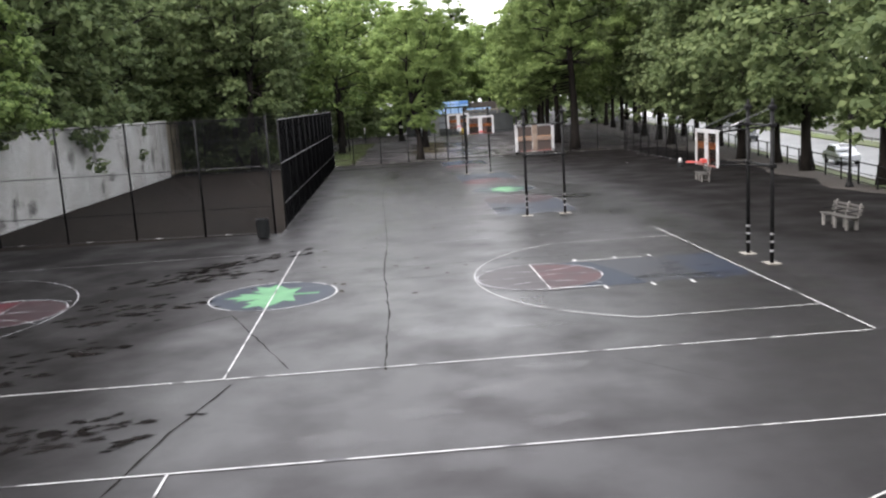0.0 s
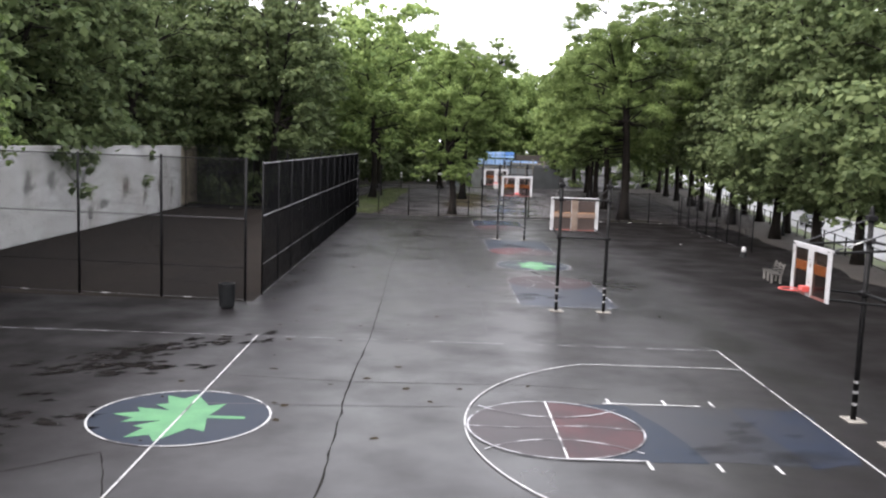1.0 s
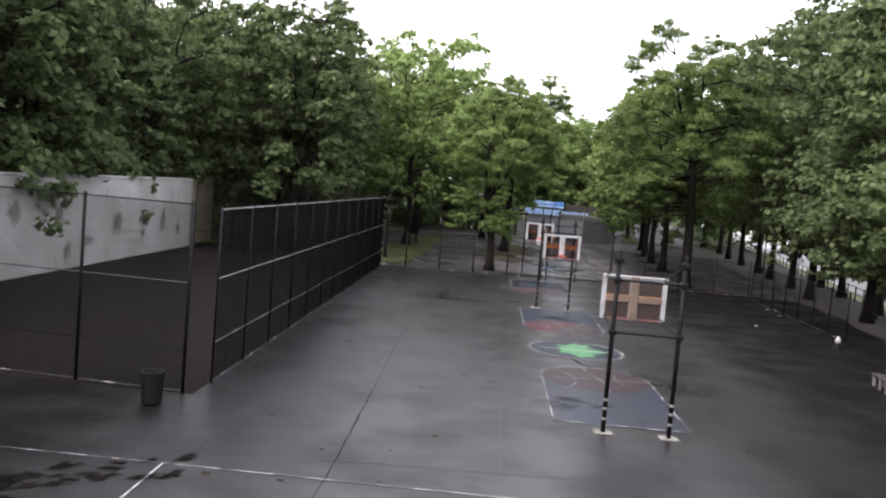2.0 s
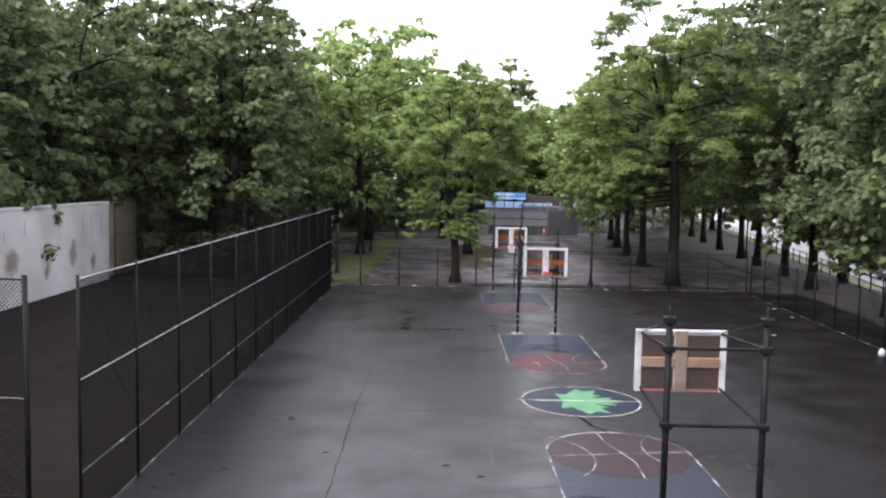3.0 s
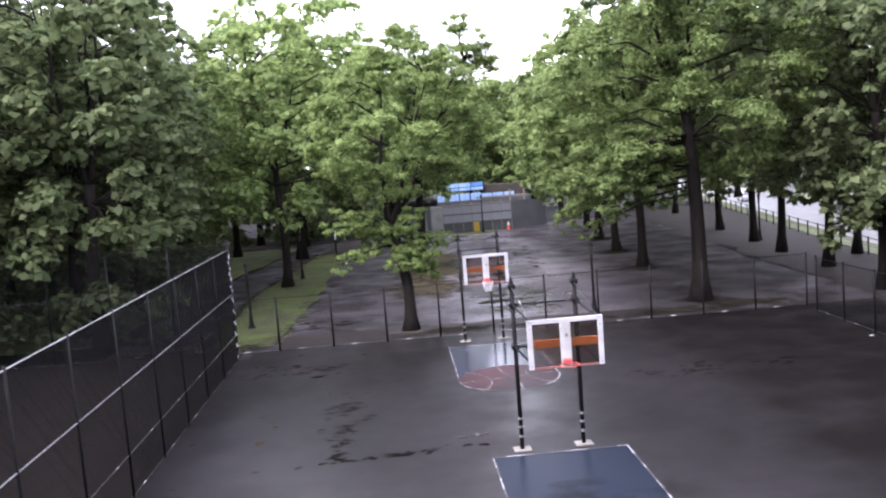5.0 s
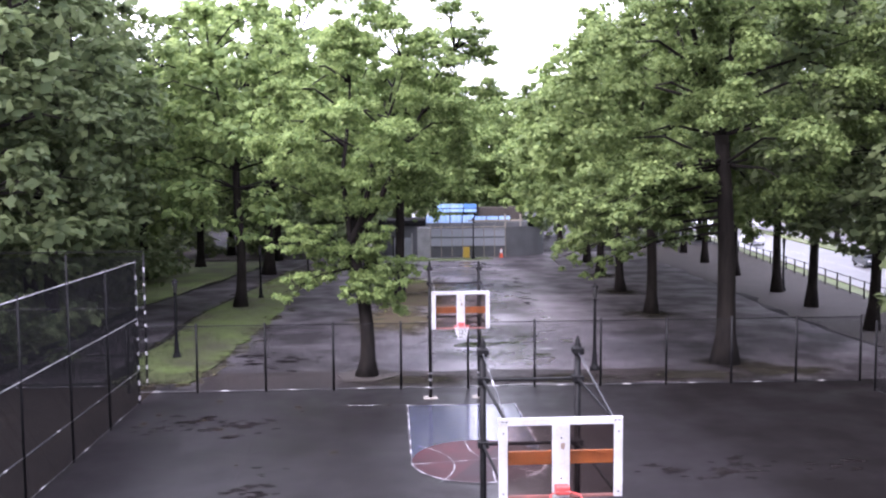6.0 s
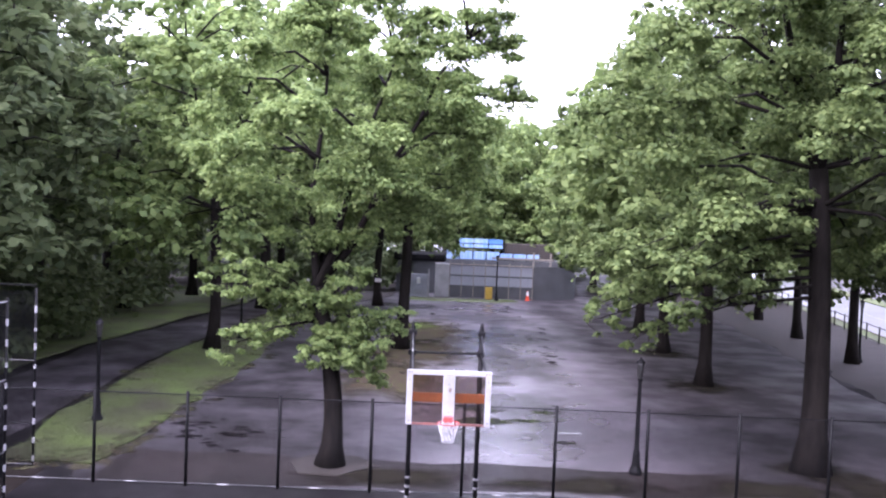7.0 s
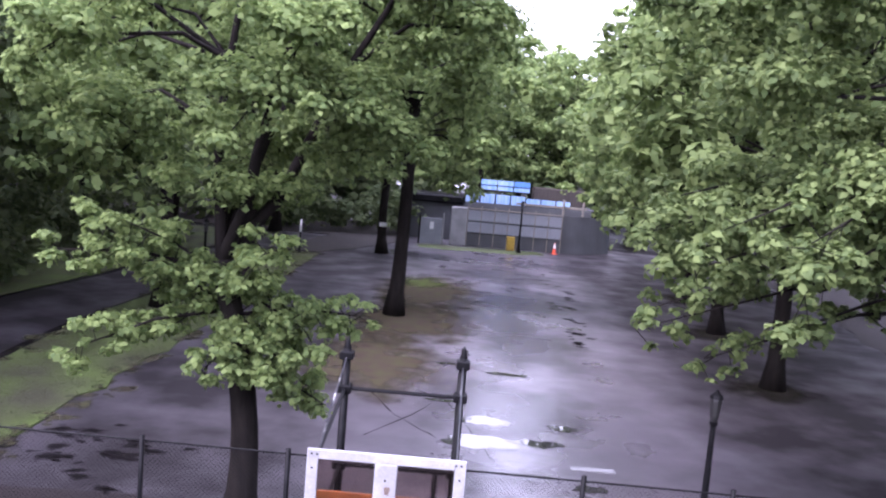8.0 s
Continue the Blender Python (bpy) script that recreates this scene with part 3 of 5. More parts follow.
# ---- baskets ----
def basket(m, reach, group, label, net=True, top=4.1, low=2.9, window="acrylic"):
    """Two black posts at local y = 0 that carry a board at y = -reach (facing -y)."""
    g = thing("basketball_hoop", m, label, "basketball hoop", group)
    half = 0.85
    for s in (-1, 1):
        x = s * half
        post = part("post", tube(B(), [(x, 0, 0.02), (x, 0, 4.62)], 0.06, 10), M["black"], g, "black painted steel post", smooth=True)
        part("finial", lathe(B(), [(0.05, 0), (0.06, 0.03), (0.045, 0.07), (0.035, 0.14), (0.01, 0.19)], 10), M["black"], post, m=pose(x, 0, 4.6), smooth=True)
        for z in (4.52, 4.02, low - 0.04):
            part("collar", box(B(), x - 0.1, x + 0.1, -0.1, 0.1, z - 0.06, z + 0.06, 0.015), M["black"], post)
        for z in (0.35, 0.62, 0.85):
            bm = B()
            lathe(bm, [(0.0615, 0), (0.0625, 0.005), (0.0625, 0.06), (0.0615, 0.065)], 10)
            part("worn_patch", bm, M["galv"], post, "bare worn band", m=pose(x, 0, z))
        part("base_plate", box(B(), x - 0.24, x + 0.24, -0.2, 0.2, 0.0, 0.03, 0.01), M["concrete"], g, "pale concrete base plate")
        xb = s * 0.8
        part("top_arm", tube(B(), [(x, -0.05, 4.02), (xb, -reach + 0.06, top - 0.07)], 0.026, 8), M["black"], g)
        part("bottom_arm", tube(B(), [(x, -0.05, low - 0.04), (xb, -reach + 0.06, low + 0.08)], 0.026, 8), M["black"], g)
        part("brace", tube(B(), [(x, -0.05, 4.5), (xb, -reach + 0.06, top - 0.04)], 0.014, 6), M["chipped"], g, "chipped steel brace rod")
    part("crossbar", tube(B(), [(-half, 0, 4.02), (half, 0, 4.02)], 0.03, 8), M["black"], g)
    part("crossbar", tube(B(), [(-half, 0, low - 0.04), (half, 0, low - 0.04)], 0.035, 8), M["black"], g)
    y = -reach
    bw, z0, z1 = 0.915, low, top
    bm = B()
    for x0, x1, a, b in ((-bw, -bw + 0.13, z0, z1), (bw - 0.13, bw, z0, z1), (-0.13, 0.13, z0, z1 - 0.11)):
        box(bm, x0, x1, y - 0.025, y + 0.02, a, b, 0.006)
    box(bm, -bw + 0.13, bw - 0.13, y - 0.024, y + 0.019, z1 - 0.11, z1, 0.005)
    board = part("backboard_frame", bm, M["white"], g, "white painted backboard frame")
    for s in (-1, 1):
        xs = sorted((s * 0.132, s * (bw - 0.132)))
        part("board_window", box(B(), xs[0], xs[1], y - 0.008, y + 0.004, z0 + 0.02, z1 - 0.115), M[window], board, "smoky clear acrylic board window" if window == "acrylic" else "stained red-brown board window")
        part("middle_rail", box(B(), xs[0], xs[1], y + 0.008, y + 0.05, z0 + 0.5, z0 + 0.7, 0.005), M["orange"], board, "orange rail behind the window")
        part("rail_back", box(B(), xs[0], xs[1], y + 0.052, y + 0.06, z0 + 0.51, z0 + 0.69), M["rail_back"], board, "faded pinkish back of the rail")
    bolt = finish(tube(B(), [(0, -0.006, 0), (0, 0.006, 0)], 0.013, 6), "bolt", M["black"])
    for bx0, bz in ((-0.86, z1 - 0.05), (-0.8, z1 - 0.05), (0.86, z1 - 0.05), (0.8, z1 - 0.05), (-0.85, z1 - 0.22), (0.85, z1 - 0.22), (-0.85, z0 + 0.08), (0.85, z0 + 0.08), (0.0, z1 - 0.3), (0.0, z0 + 0.3)):
        o = new("bolt", bolt)
        o.parent = board
        o.matrix_basis = pose(bx0, y - 0.029, bz)
    part("scuff", flat(B(), blob(0, 0, 0.035, 0.05, 3.0, 14, 0.6), 0), M["tan"], board, "worn scuff on the white frame", m=pose(0.03, y - 0.0268, z1 - 0.42, 90))
    part("back_stile", box(B(), -0.12, 0.12, y + 0.022, y + 0.06, z0, z1 - 0.02, 0.006), M["tan"], board, "tan painted back stile")
    part("lower_rail", box(B(), -bw + 0.132, bw - 0.132, y - 0.02, y + 0.019, z0, z0 + 0.05, 0.005), M["faded_red"], board, "faded red lower rail")
    part("back_rim", box(B(), -bw, bw, y + 0.022, y + 0.05, z1 - 0.06, z1 - 0.01, 0.005), M["white"], board)
    hoop = part("rim", tube(B(), [(0.225 * math.cos(a * math.tau / 24), y - 0.4 + 0.225 * math.sin(a * math.tau / 24), 3.05) for a in range(25)], 0.013, 6, False), M["rim"], g, "red steel rim")
    part("rim_plate", box(B(), -0.1, 0.1, y - 0.19, y - 0.028, 3.0, 3.12, 0.01), M["rim"], hoop, "red mounting plate")
    if net:
        bm = B()
        for k in range(12):
            for d in (-1, 1):
                pts = []
                for i in range(5):
                    r = 0.22 - 0.1 * i / 4
                    a = k * math.tau / 12 + d * i * math.tau / 24
                    pts.append((r * math.cos(a), y - 0.4 + r * math.sin(a), 3.04 - 0.1 * i))
                tube(bm, pts, 0.006, 3, False)
        part("net", bm, M["net"], hoop, "short white cord net")
    return g


GB = "basketball hoops"
basket(pose(6.0, 19.2, 0, 0, 0, 180), 2.3, GB, "double post basketball hoop facing the leaf circle", top=3.96, low=2.7, window="stained")
basket(pose(5.45, 42.95, 0), 2.8, GB, "double post basketball hoop behind a navy key", net=False)
basket(pose(5.15, 57.6, 0), 2.8, GB, "double post basketball hoop in front of the low fence")
basket(pose(10.18, 6.35, 0, 0, 0, -90), 1.6, GB, "double post basketball hoop at the baseline of the cross court", net=False, top=3.98)


# ---- fences ----
wear = random.Random(12)

def chain_link(bm, w, h, z0, pitch=0.055, r=0.0055):
    """Diagonal wires clipped to the panel w x h, from local x = 0."""
    step = pitch * math.sqrt(2)
    for d in (1, -1):
        k = -h + 0.03
        while k < w:
            x0, x1 = max(0.0, k), min(w, k + h)
            if x1 - x0 > 0.03:
                za, zb = x0 - k, x1 - k
                if d < 0:
                    za, zb = h - za, h - zb
                tube(bm, [(x0, d * r, z0 + za), (x1, d * r, z0 + zb)], r, 3, False)
            k += step
    return bm


def fence(a, b, n, h, rails, label, posts_worn=False, r=0.035, pitch=0.055, wire=0.0055):
    """A chain-link fence in n bays from a to b."""
    a, b = Vector(a), Vector(b)
    d = (b - a)
    f = thing("chain_link_fence", pose(a.x, a.y, 0, 0, 0, math.degrees(math.atan2(d.y, d.x))), label, "fence", "fences")
    L = d.length
    w = L / n
    post = None
    for i in range(n + 1):
        if post is None:
            post = part("post", tube(B(), [(0, 0, 0), (0, 0, h + 0.06)], r, 8), M["black"], f, "black steel fence post", m=pose(i * w, 0, 0), smooth=True)
            me = post.data
        else:
            o = new("post", me)
            o.parent = f
            o.matrix_basis = pose(i * w, 0, 0)
        if posts_worn and i in posts_worn:
            for k in range(9):
                z = 0.15 + k * h / 9.5
                part("worn_patch", tube(B(), [(i * w, 0, z), (i * w, 0, z + 0.1 + 0.1 * wear.random())], r + 0.002, 8), M["white"], f, "bare white worn band")
    panel = finish(chain_link(B(), w, h - 0.06, 0.03, pitch, wire), "mesh_panel", M["wire"])
    rail = {}
    for i in range(n):
        o = new("mesh_panel", panel)
        o.parent = f
        o.matrix_basis = pose(i * w, 0, 0)
        for z, mat in rails:
            if (z, mat) not in rail:
                rail[(z, mat)] = finish(tube(B(), [(0, 0, z), (w, 0, z)], 0.018 if z > 0.3 else 0.014, 6), "rail", M[mat])
            o = new("rail", rail[(z, mat)])
            o.parent = f
            o.matrix_basis = pose(i * w, 0, 0)
    return f


TALL = ((4.88, "galv"), (2.95, "galv"), (1.15, "chipped"), (0.06, "chipped"))
FRONT = ((5.03, "black"), (2.95, "chipped"), (1.2, "black"), (0.06, "chipped"))
LOW = ((2.42, "black"), (0.06, "chipped"))
fence((-5.65, 20.45), (-5.65, 57.6), 12, 4.9, TALL, "tall black chain-link fence with bare rails beside the courts", {12})
fence((-21.3, 20.6), (-5.97, 19.05), 5, 5.05, FRONT, "tall black chain-link fence across the handball yard", r=0.05)
fence((-20.0, 60.2), (-6.1, 60.2), 5, 4.9, FRONT, "tall black chain-link fence closing the handball yard", {5})
fence((-6.45, 59.1), (20.35, 58.75), 11, 2.45, LOW, "chest-high black chain-link fence along the court end", r=0.045, wire=0.0028)
fence((20.1, 57.3), (19.7, 40.2), 7, 2.45, LOW, "chest-high black chain-link fence beside the roadside trees", r=0.045, wire=0.0028)

# ---- handball wall ----
wall = thing("handball_wall", pose(0, 0, 0), "stained white concrete handball wall", "wall", kind="structure")
part("wall_slab", box(B(), -20.75, -20.3, 20.5, 60.0, 0, 4.85, 0.03), M["wall"], wall)
part("coping", box(B(), -20.8, -20.26, 20.45, 60.05, 4.852, 5.0, 0.02), M["wall"], wall, "pale coping band")
part("end_slab", box(B(), -21.3, -20.8, 60.06, 66.5, 0, 4.9, 0.03), M["wallend"], wall, "tan stained end slab")


# ---- trees ----
def leaf_arrays(rng, centres, radii, count, size, flatness=0.6, under=0.12):
    """Four-cornered leaves on the outside of clumps; under: the share of a clump's leaves that may hang on its underside."""
    idx = rng.choice(len(centres), count, p=radii ** 2 / (radii ** 2).sum())
    v = rng.normal(size=(count, 3))
    v /= np.linalg.norm(v, axis=1)[:, None]
    up = rng.random(count) > under
    v[:, 2] = np.where(up, np.abs(v[:, 2]), v[:, 2])
    rad = rng.random(count) ** 0.46 * (0.86 + 0.2 * np.sin(v[:, 0] * 5 + idx) * np.sin(v[:, 1] * 6 + idx * 2.1))
    p = centres[idx] + v * rad[:, None] * radii[idx][:, None] * np.array([1, 1, flatness])
    nrm = v * 0.8 + rng.normal(size=(count, 3)) * 0.42 + np.array([0, 0, 0.6])
    nrm /= np.linalg.norm(nrm, axis=1)[:, None]
    t = np.cross(nrm, rng.normal(size=(count, 3)))
    t /= np.linalg.norm(t, axis=1)[:, None]
    b = np.cross(nrm, t)
    s = size * (0.6 + 0.8 * rng.random(count))[:, None]
    droop = nrm * s * 0.14
    quad = np.stack([p - t * s * 0.5, p + b * s * 0.36 + droop, p + t * s * 0.5, p - b * s * 0.36 + droop], axis=1)
    return quad.reshape(-1, 3)


def leaf_mesh(name, verts, mat):
    n = len(verts) // 4
    me = bpy.data.meshes.new(name)
    me.vertices.add(len(verts))
    me.vertices.foreach_set("co", verts.astype(np.float32).ravel())
    me.loops.add(len(verts))
    me.loops.foreach_set("vertex_index", np.arange(len(verts), dtype=np.int32))
    me.polygons.add(n)
    me.polygons.foreach_set("loop_start", np.arange(0, len(verts), 4, dtype=np.int32))
    me.update(calc_edges=True)
    me.materials.append(mat)
    return me


def make_tree(seed, height, spread, trunk_r, base, leaves, size, mat, label, low=0.0, group="", sprays=(), top=(0, 0), fork_at=None, lean=None, lobes=44, fill=0.72):
    """A broad street tree: flared trunk that forks into leaders, curved limbs, and a billowing crown of leaf lobes.
    base: height of the lowest limb; top: how far the crown's tip stands off the foot; sprays: low leafy limbs (azimuth, reach, height, clump)."""
    rng = np.random.default_rng(seed)
    rnd = random.Random(seed)
    t = thing("tree", pose(0, 0, 0), label, "tree", group)
    bm = B()
    fork = fork_at or base + (height - base) * 0.2
    lean = Vector((*(lean or (rnd.uniform(-0.3, 0.3), rnd.uniform(-0.3, 0.3))), 0))
    tip = Vector((*top, 0))
    stem = []
    for i in range(9):
        f = i / 8
        stem.append(lean * f * f + Vector((0.08 * math.sin(f * 4), 0.08 * math.sin(f * 5), f * fork)))
    tube(bm, stem, [trunk_r * (1 + 0.6 * max(0, 1 - k / 8 * 7)) * (1 - 0.3 * k / 8) for k in range(9)], 12)
    leaders = []
    turn = rnd.uniform(0, 6)
    for q in range(4):
        a = turn + q * math.tau / 4 + rnd.uniform(-0.3, 0.3)
        out = spread * rnd.uniform(0.2, 0.42)
        up = height * rnd.uniform(0.78, 0.9) - fork
        pts = []
        for k in range(7):
            g = k / 6
            pts.append(stem[-1] + (tip - lean) * g + Vector((math.cos(a), math.sin(a), 0)) * out * g ** 0.8 + Vector((rnd.uniform(-0.15, 0.15), rnd.uniform(-0.15, 0.15), up * g)))
        pts[0] = stem[-1].copy()
        tube(bm, pts, [trunk_r * 0.46 * (1 - 0.88 * k / 6) for k in range(7)], 7, False)
        leaders.append(pts)

    def axis(h):
        return lean.lerp(tip, h)

    def girth(h):
        return spread * math.sin(math.pi * (0.2 + 0.68 * h)) ** 0.8

    centres, radii = [], []
    # the outer lobes, each borne by a limb from a leader
    for k in range(lobes):
        h = (k + rnd.uniform(0.1, 0.9)) / lobes
        az = turn + k * 2.39996 + rnd.uniform(-0.35, 0.35)
        r = girth(h) * rnd.uniform(0.5, 0.86)
        d = Vector((math.cos(az), math.sin(az), 0))
        size_k = spread * rnd.uniform(0.15, 0.27) * (1 - 0.35 * h)
        z = base + (height - base - size_k * 0.6) * h + rnd.uniform(-0.5, 0.3) - low * max(0.0, 0.4 - h) * r * 0.5
        c = axis(h) + d * r + Vector((0, 0, z))
        ld = min((p for line in leaders for p in line if p.z < z + 0.2), key=lambda p: (p - c).length, default=stem[-2])
        mid = ld.lerp(c, 0.5) + Vector((0, 0, 0.12 * r))
        tube(bm, [ld, mid, c], [trunk_r * 0.2, trunk_r * 0.13, 0.02], 5, False)
        centres.append(c)
        radii.append(size_k)
        # smaller tufts break the lobe's outline
        for q in range(5):
            o = Vector((rnd.gauss(0, 1), rnd.gauss(0, 1), rnd.gauss(0.15, 0.7))).normalized() * size_k * rnd.uniform(0.75, 1.15)
            tube(bm, [c, c + o], [0.02, 0.008], 3, False)
            centres.append(c + o)
            radii.append(size_k * rnd.uniform(0.3, 0.52))
    # looser foliage within
    for line in leaders:
        for q in range(1, 7):
            for s in range(2):
                a = rnd.uniform(0, math.tau)
                r = spread * rnd.uniform(0.05, 0.3)
                centres.append(line[q] + Vector((r * math.cos(a), r * math.sin(a), rnd.uniform(-0.3, 0.5))))
                radii.append(rnd.uniform(0.08, 0.15) * spread)
    for az, reach, z, cl in sprays:
        d = Vector((math.cos(az), math.sin(az), 0))
        s0 = Vector((stem[6].x, stem[6].y, min(z + 0.25 + 0.2 * reach, fork * rnd.uniform(0.72, 0.98))))
        k0 = min(range(9), key=lambda i: abs(stem[i].z - s0.z))
        s0.x, s0.y = stem[k0].x, stem[k0].y
        e = Vector((s0.x, s0.y, z)) + d * reach
        bend = s0.lerp(e, 0.5) + Vector((0, 0, 0.06 * reach))
        tube(bm, [s0, bend, e], [0.03 + 0.006 * reach, 0.02 + 0.003 * reach, 0.01], 6, False)
        for k in range(20):
            u = 0.25 + 0.8 * k / 19
            twig = s0.lerp(bend, u * 2) if u < 0.5 else bend.lerp(e, min(1.05, u * 2 - 1))
            c = twig + Vector((rnd.uniform(-1, 1), rnd.uniform(-1, 1), rnd.uniform(-1.1, 0.7))) * cl
            tube(bm, [twig, c], [0.012, 0.005], 3, False)
            centres.append(c)
            radii.append(cl * rnd.uniform(0.33, 0.72))
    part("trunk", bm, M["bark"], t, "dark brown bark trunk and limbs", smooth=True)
    verts = leaf_arrays(rng, np.array([tuple(c) for c in centres]), np.array(radii), leaves, size, fill, 0.3)
    crown = new("crown", leaf_mesh("crown", verts, mat))
    crown.parent = t
    crown["label"] = "green leafy crown"
    return t


def spread_sprays(seed, count, az, half, reach, heights, clump):
    """Low leafy limbs fanned out round an azimuth."""
    rnd = random.Random(seed)
    return [(az + half * (2 * (q + rnd.uniform(0.1, 0.9)) / count - 1), rnd.uniform(*reach), rnd.uniform(*heights), clump * rnd.uniform(0.8, 1.2)) for q in range(count)]


def place(src, x, y, turn=0.0, s=1.0, label="", group=""):
    o = copy_thing(src, pose(x, y, 0, 0, 0, turn) @ Matrix.Scale(s, 4))
    return tagged(o, label, "", group)


G1, G2, G3 = "trees along the path", "trees of the wood", "far trees"
PI = math.pi
near_a = make_tree(3, 14.6, 5.1, 0.3, 7.4, 125000, 0.125, M["leaf_b"], "broad leafy tree behind the low fence", 0.2, G1,
                   [(PI, 2.6, 5.7, 0.55), (PI + 0.35, 2.0, 5.9, 0.5), (PI - 0.4, 2.4, 5.2, 0.55), (PI + 0.15, 3.0, 5.2, 0.4), (PI + 0.3, 2.6, 3.5, 0.42), (PI, 2.0, 3.6, 0.38),
                    (-0.2, 1.5, 4.1, 0.5), (0.1, 2.3, 4.3, 0.4), (-0.5, 1.4, 3.4, 0.5), (-0.2, 1.7, 2.7, 0.42), (0.4, 1.2, 3.6, 0.5), (-1.3, 0.8, 3.5, 0.45), (-2.2, 0.7, 3.2, 0.35),
                    (1.5, 1.6, 4.6, 0.5), (-1.0, 1.8, 5.6, 0.5)], (1.3, 0.3), 5.2, (-0.5, 0.0))
near_a.matrix_basis = pose(2.0, 61.3, 0)
near_b = make_tree(8, 18.8, 7.4, 0.4, 6.9, 125000, 0.16, M["leaf_b"], "large spreading tree with a thick dark trunk", 0.4, G1,
                   spread_sprays(18, 17, PI + 0.1, 0.6, (4.6, 7.6), (5.7, 6.9), 0.62)
                   + [(PI, 6.9, 4.4, 0.42), (PI + 0.1, 5.8, 4.0, 0.4), (PI - 0.15, 6.3, 4.8, 0.45), (PI + 0.2, 7.3, 5.0, 0.4), (PI + 0.25, 5.6, 4.4, 0.4)], (-1.3, 0))
near_b.matrix_basis = pose(16.6, 62.3, 0)
mid_a = make_tree(14, 15.8, 7.8, 0.27, 4.9, 16000, 0.36, M["leaf_b"], "tall leafy tree standing in wet asphalt", 0.3, G1)
mid_a.matrix_basis = pose(-6.16, 80.6, 0, 0, 0, 300) @ Matrix.Scale(1.16, 4)
mid_b = make_tree(21, 22.5, 8.3, 0.3, 5.2, 14500, 0.4, M["leaf_a"], "tall dark leafy tree by the road", 0.6, G1,
                  spread_sprays(19, 15, PI, 3.0, (1.8, 4.8), (2.8, 5.4), 0.75))
mid_b.matrix_basis = pose(25.4, 61.0, 0)
mid_c = make_tree(27, 22.5, 7.6, 0.27, 6.9, 14500, 0.36, M["leaf_a"], "tall tree with a high open crown by the road", 0.3, G1,
                  spread_sprays(29, 7, PI, 3.0, (1.8, 4.2), (4.4, 6.2), 0.6))
mid_c.matrix_basis = pose(26.8, 69.3, 0, 0, 0, 280)
wood_a = make_tree(33, 21.0, 7.4, 0.38, 4.4, 8600, 0.47, M["leaf_a"], "tall dark tree behind the handball wall", 0.6, G2)
wood_a.matrix_basis = pose(-24.5, 40.0, 0)
wood_b = make_tree(41, 19.0, 6.6, 0.34, 4.8, 8600, 0.44, M["leaf_a"], "dense dark green tree in the wood", 0.5, G2)
wood_b.matrix_basis = pose(-24.0, 27.0, 0)

high = make_tree(52, 15.6, 6.6, 0.33, 7.6, 26000, 0.3, M["leaf_b"], "tree with a tall bare dark trunk in a soil bed", 0.2, G1, top=(-1.2, 0))
high.matrix_basis = pose(3.4, 83.3, 0)
yard_tree = make_tree(57, 12.0, 5.2, 0.26, 5.2, 15000, 0.26, M["leaf_b"], "light green tree overhanging the handball wall", 0.5, G2,
                      spread_sprays(20, 8, -0.25, 0.5, (3.8, 5.4), (4.9, 6.8), 0.7), (1.5, -0.5))
yard_tree.matrix_basis = pose(-22.0, 24.6, 0)
for x, y, a, s in ((17.6, 75.8, 0, 0.98), (18.4, 85.4, 110, 0.93), (19.4, 95.2, 200, 0.97), (20.8, 106, 20, 0.95), (-7.0, 99.0, 10, 1.3), (1.0, 104.0, 160, 1.0)):
    place(mid_a, x, y, a, s, group=G1)
# those south of y = 0 are unseen, added to shade the right side
for x, y, a, s in ((22.9, 21.5, 10, 0.95), (23.4, 30.4, 80, 1.0), (23.8, 40.8, 150, 0.95), (24.7, 49.6, 220, 1.0), (22.4, 10.5, 130, 1.0), (22.0, 0.5, 60, 1.0), (21.6, -9.5, 30, 1.0), (21.0, -20, 100, 1.0), (20.5, -30, 200, 1.0)):
    place(mid_b, x, y, a, s, group=G1)
for x, y, a, s in ((27.6, 77.2, 330, 1.0), (28.6, 84.0, 45, 1.02), (29.8, 94.0, 120, 1.0), (31.2, 104.5, 190, 1.0), (32.8, 115, 260, 1.0)):
    place(mid_c, x, y, a, s, group=G1)
for y, a, s in ((65.2, 60, 0.95), (73.4, 310, 0.9)):
    place(mid_c, edge_x(y) - 0.7, y, a, s, "tall tree at the top of the road bank", G1)
for y, a, s in ((36.2, 20, 0.9), (45.2, 140, 0.96), (54.6, 250, 0.92)):
    place(mid_b, edge_x(y) - 0.7, y, a, s, "dark leafy tree at the top of the road bank", G1)
rw = random.Random(5)
# the row's southern end, to about y = 12, is unseen and added for shade
for i in range(20):
    src = wood_a if i % 2 else wood_b
    place(src, -24.2 - rw.uniform(0, 1.5), -32 + i * 6.3 + rw.uniform(-1, 1), rw.uniform(0, 360), rw.uniform(0.92, 1.12), group=G2)
for i in range(12):
    src = wood_b if i % 2 else wood_a
    place(src, -33 + rw.uniform(-2, 2), 18 + i * 8.5 + rw.uniform(-2, 2), rw.uniform(0, 360), rw.uniform(1.05, 1.3), group=G2)
for x, y in ((-13.4, 63.8), (-13.7, 71.5), (-15.5, 67), (-16.5, 76), (-17.5, 86), (-16, 96), (-14, 106), (-8, 112), (-20, 104), (-13.5, 118)):
    place(wood_b, x, y, rw.uniform(0, 360), rw.uniform(0.98, 1.1), group=G2)
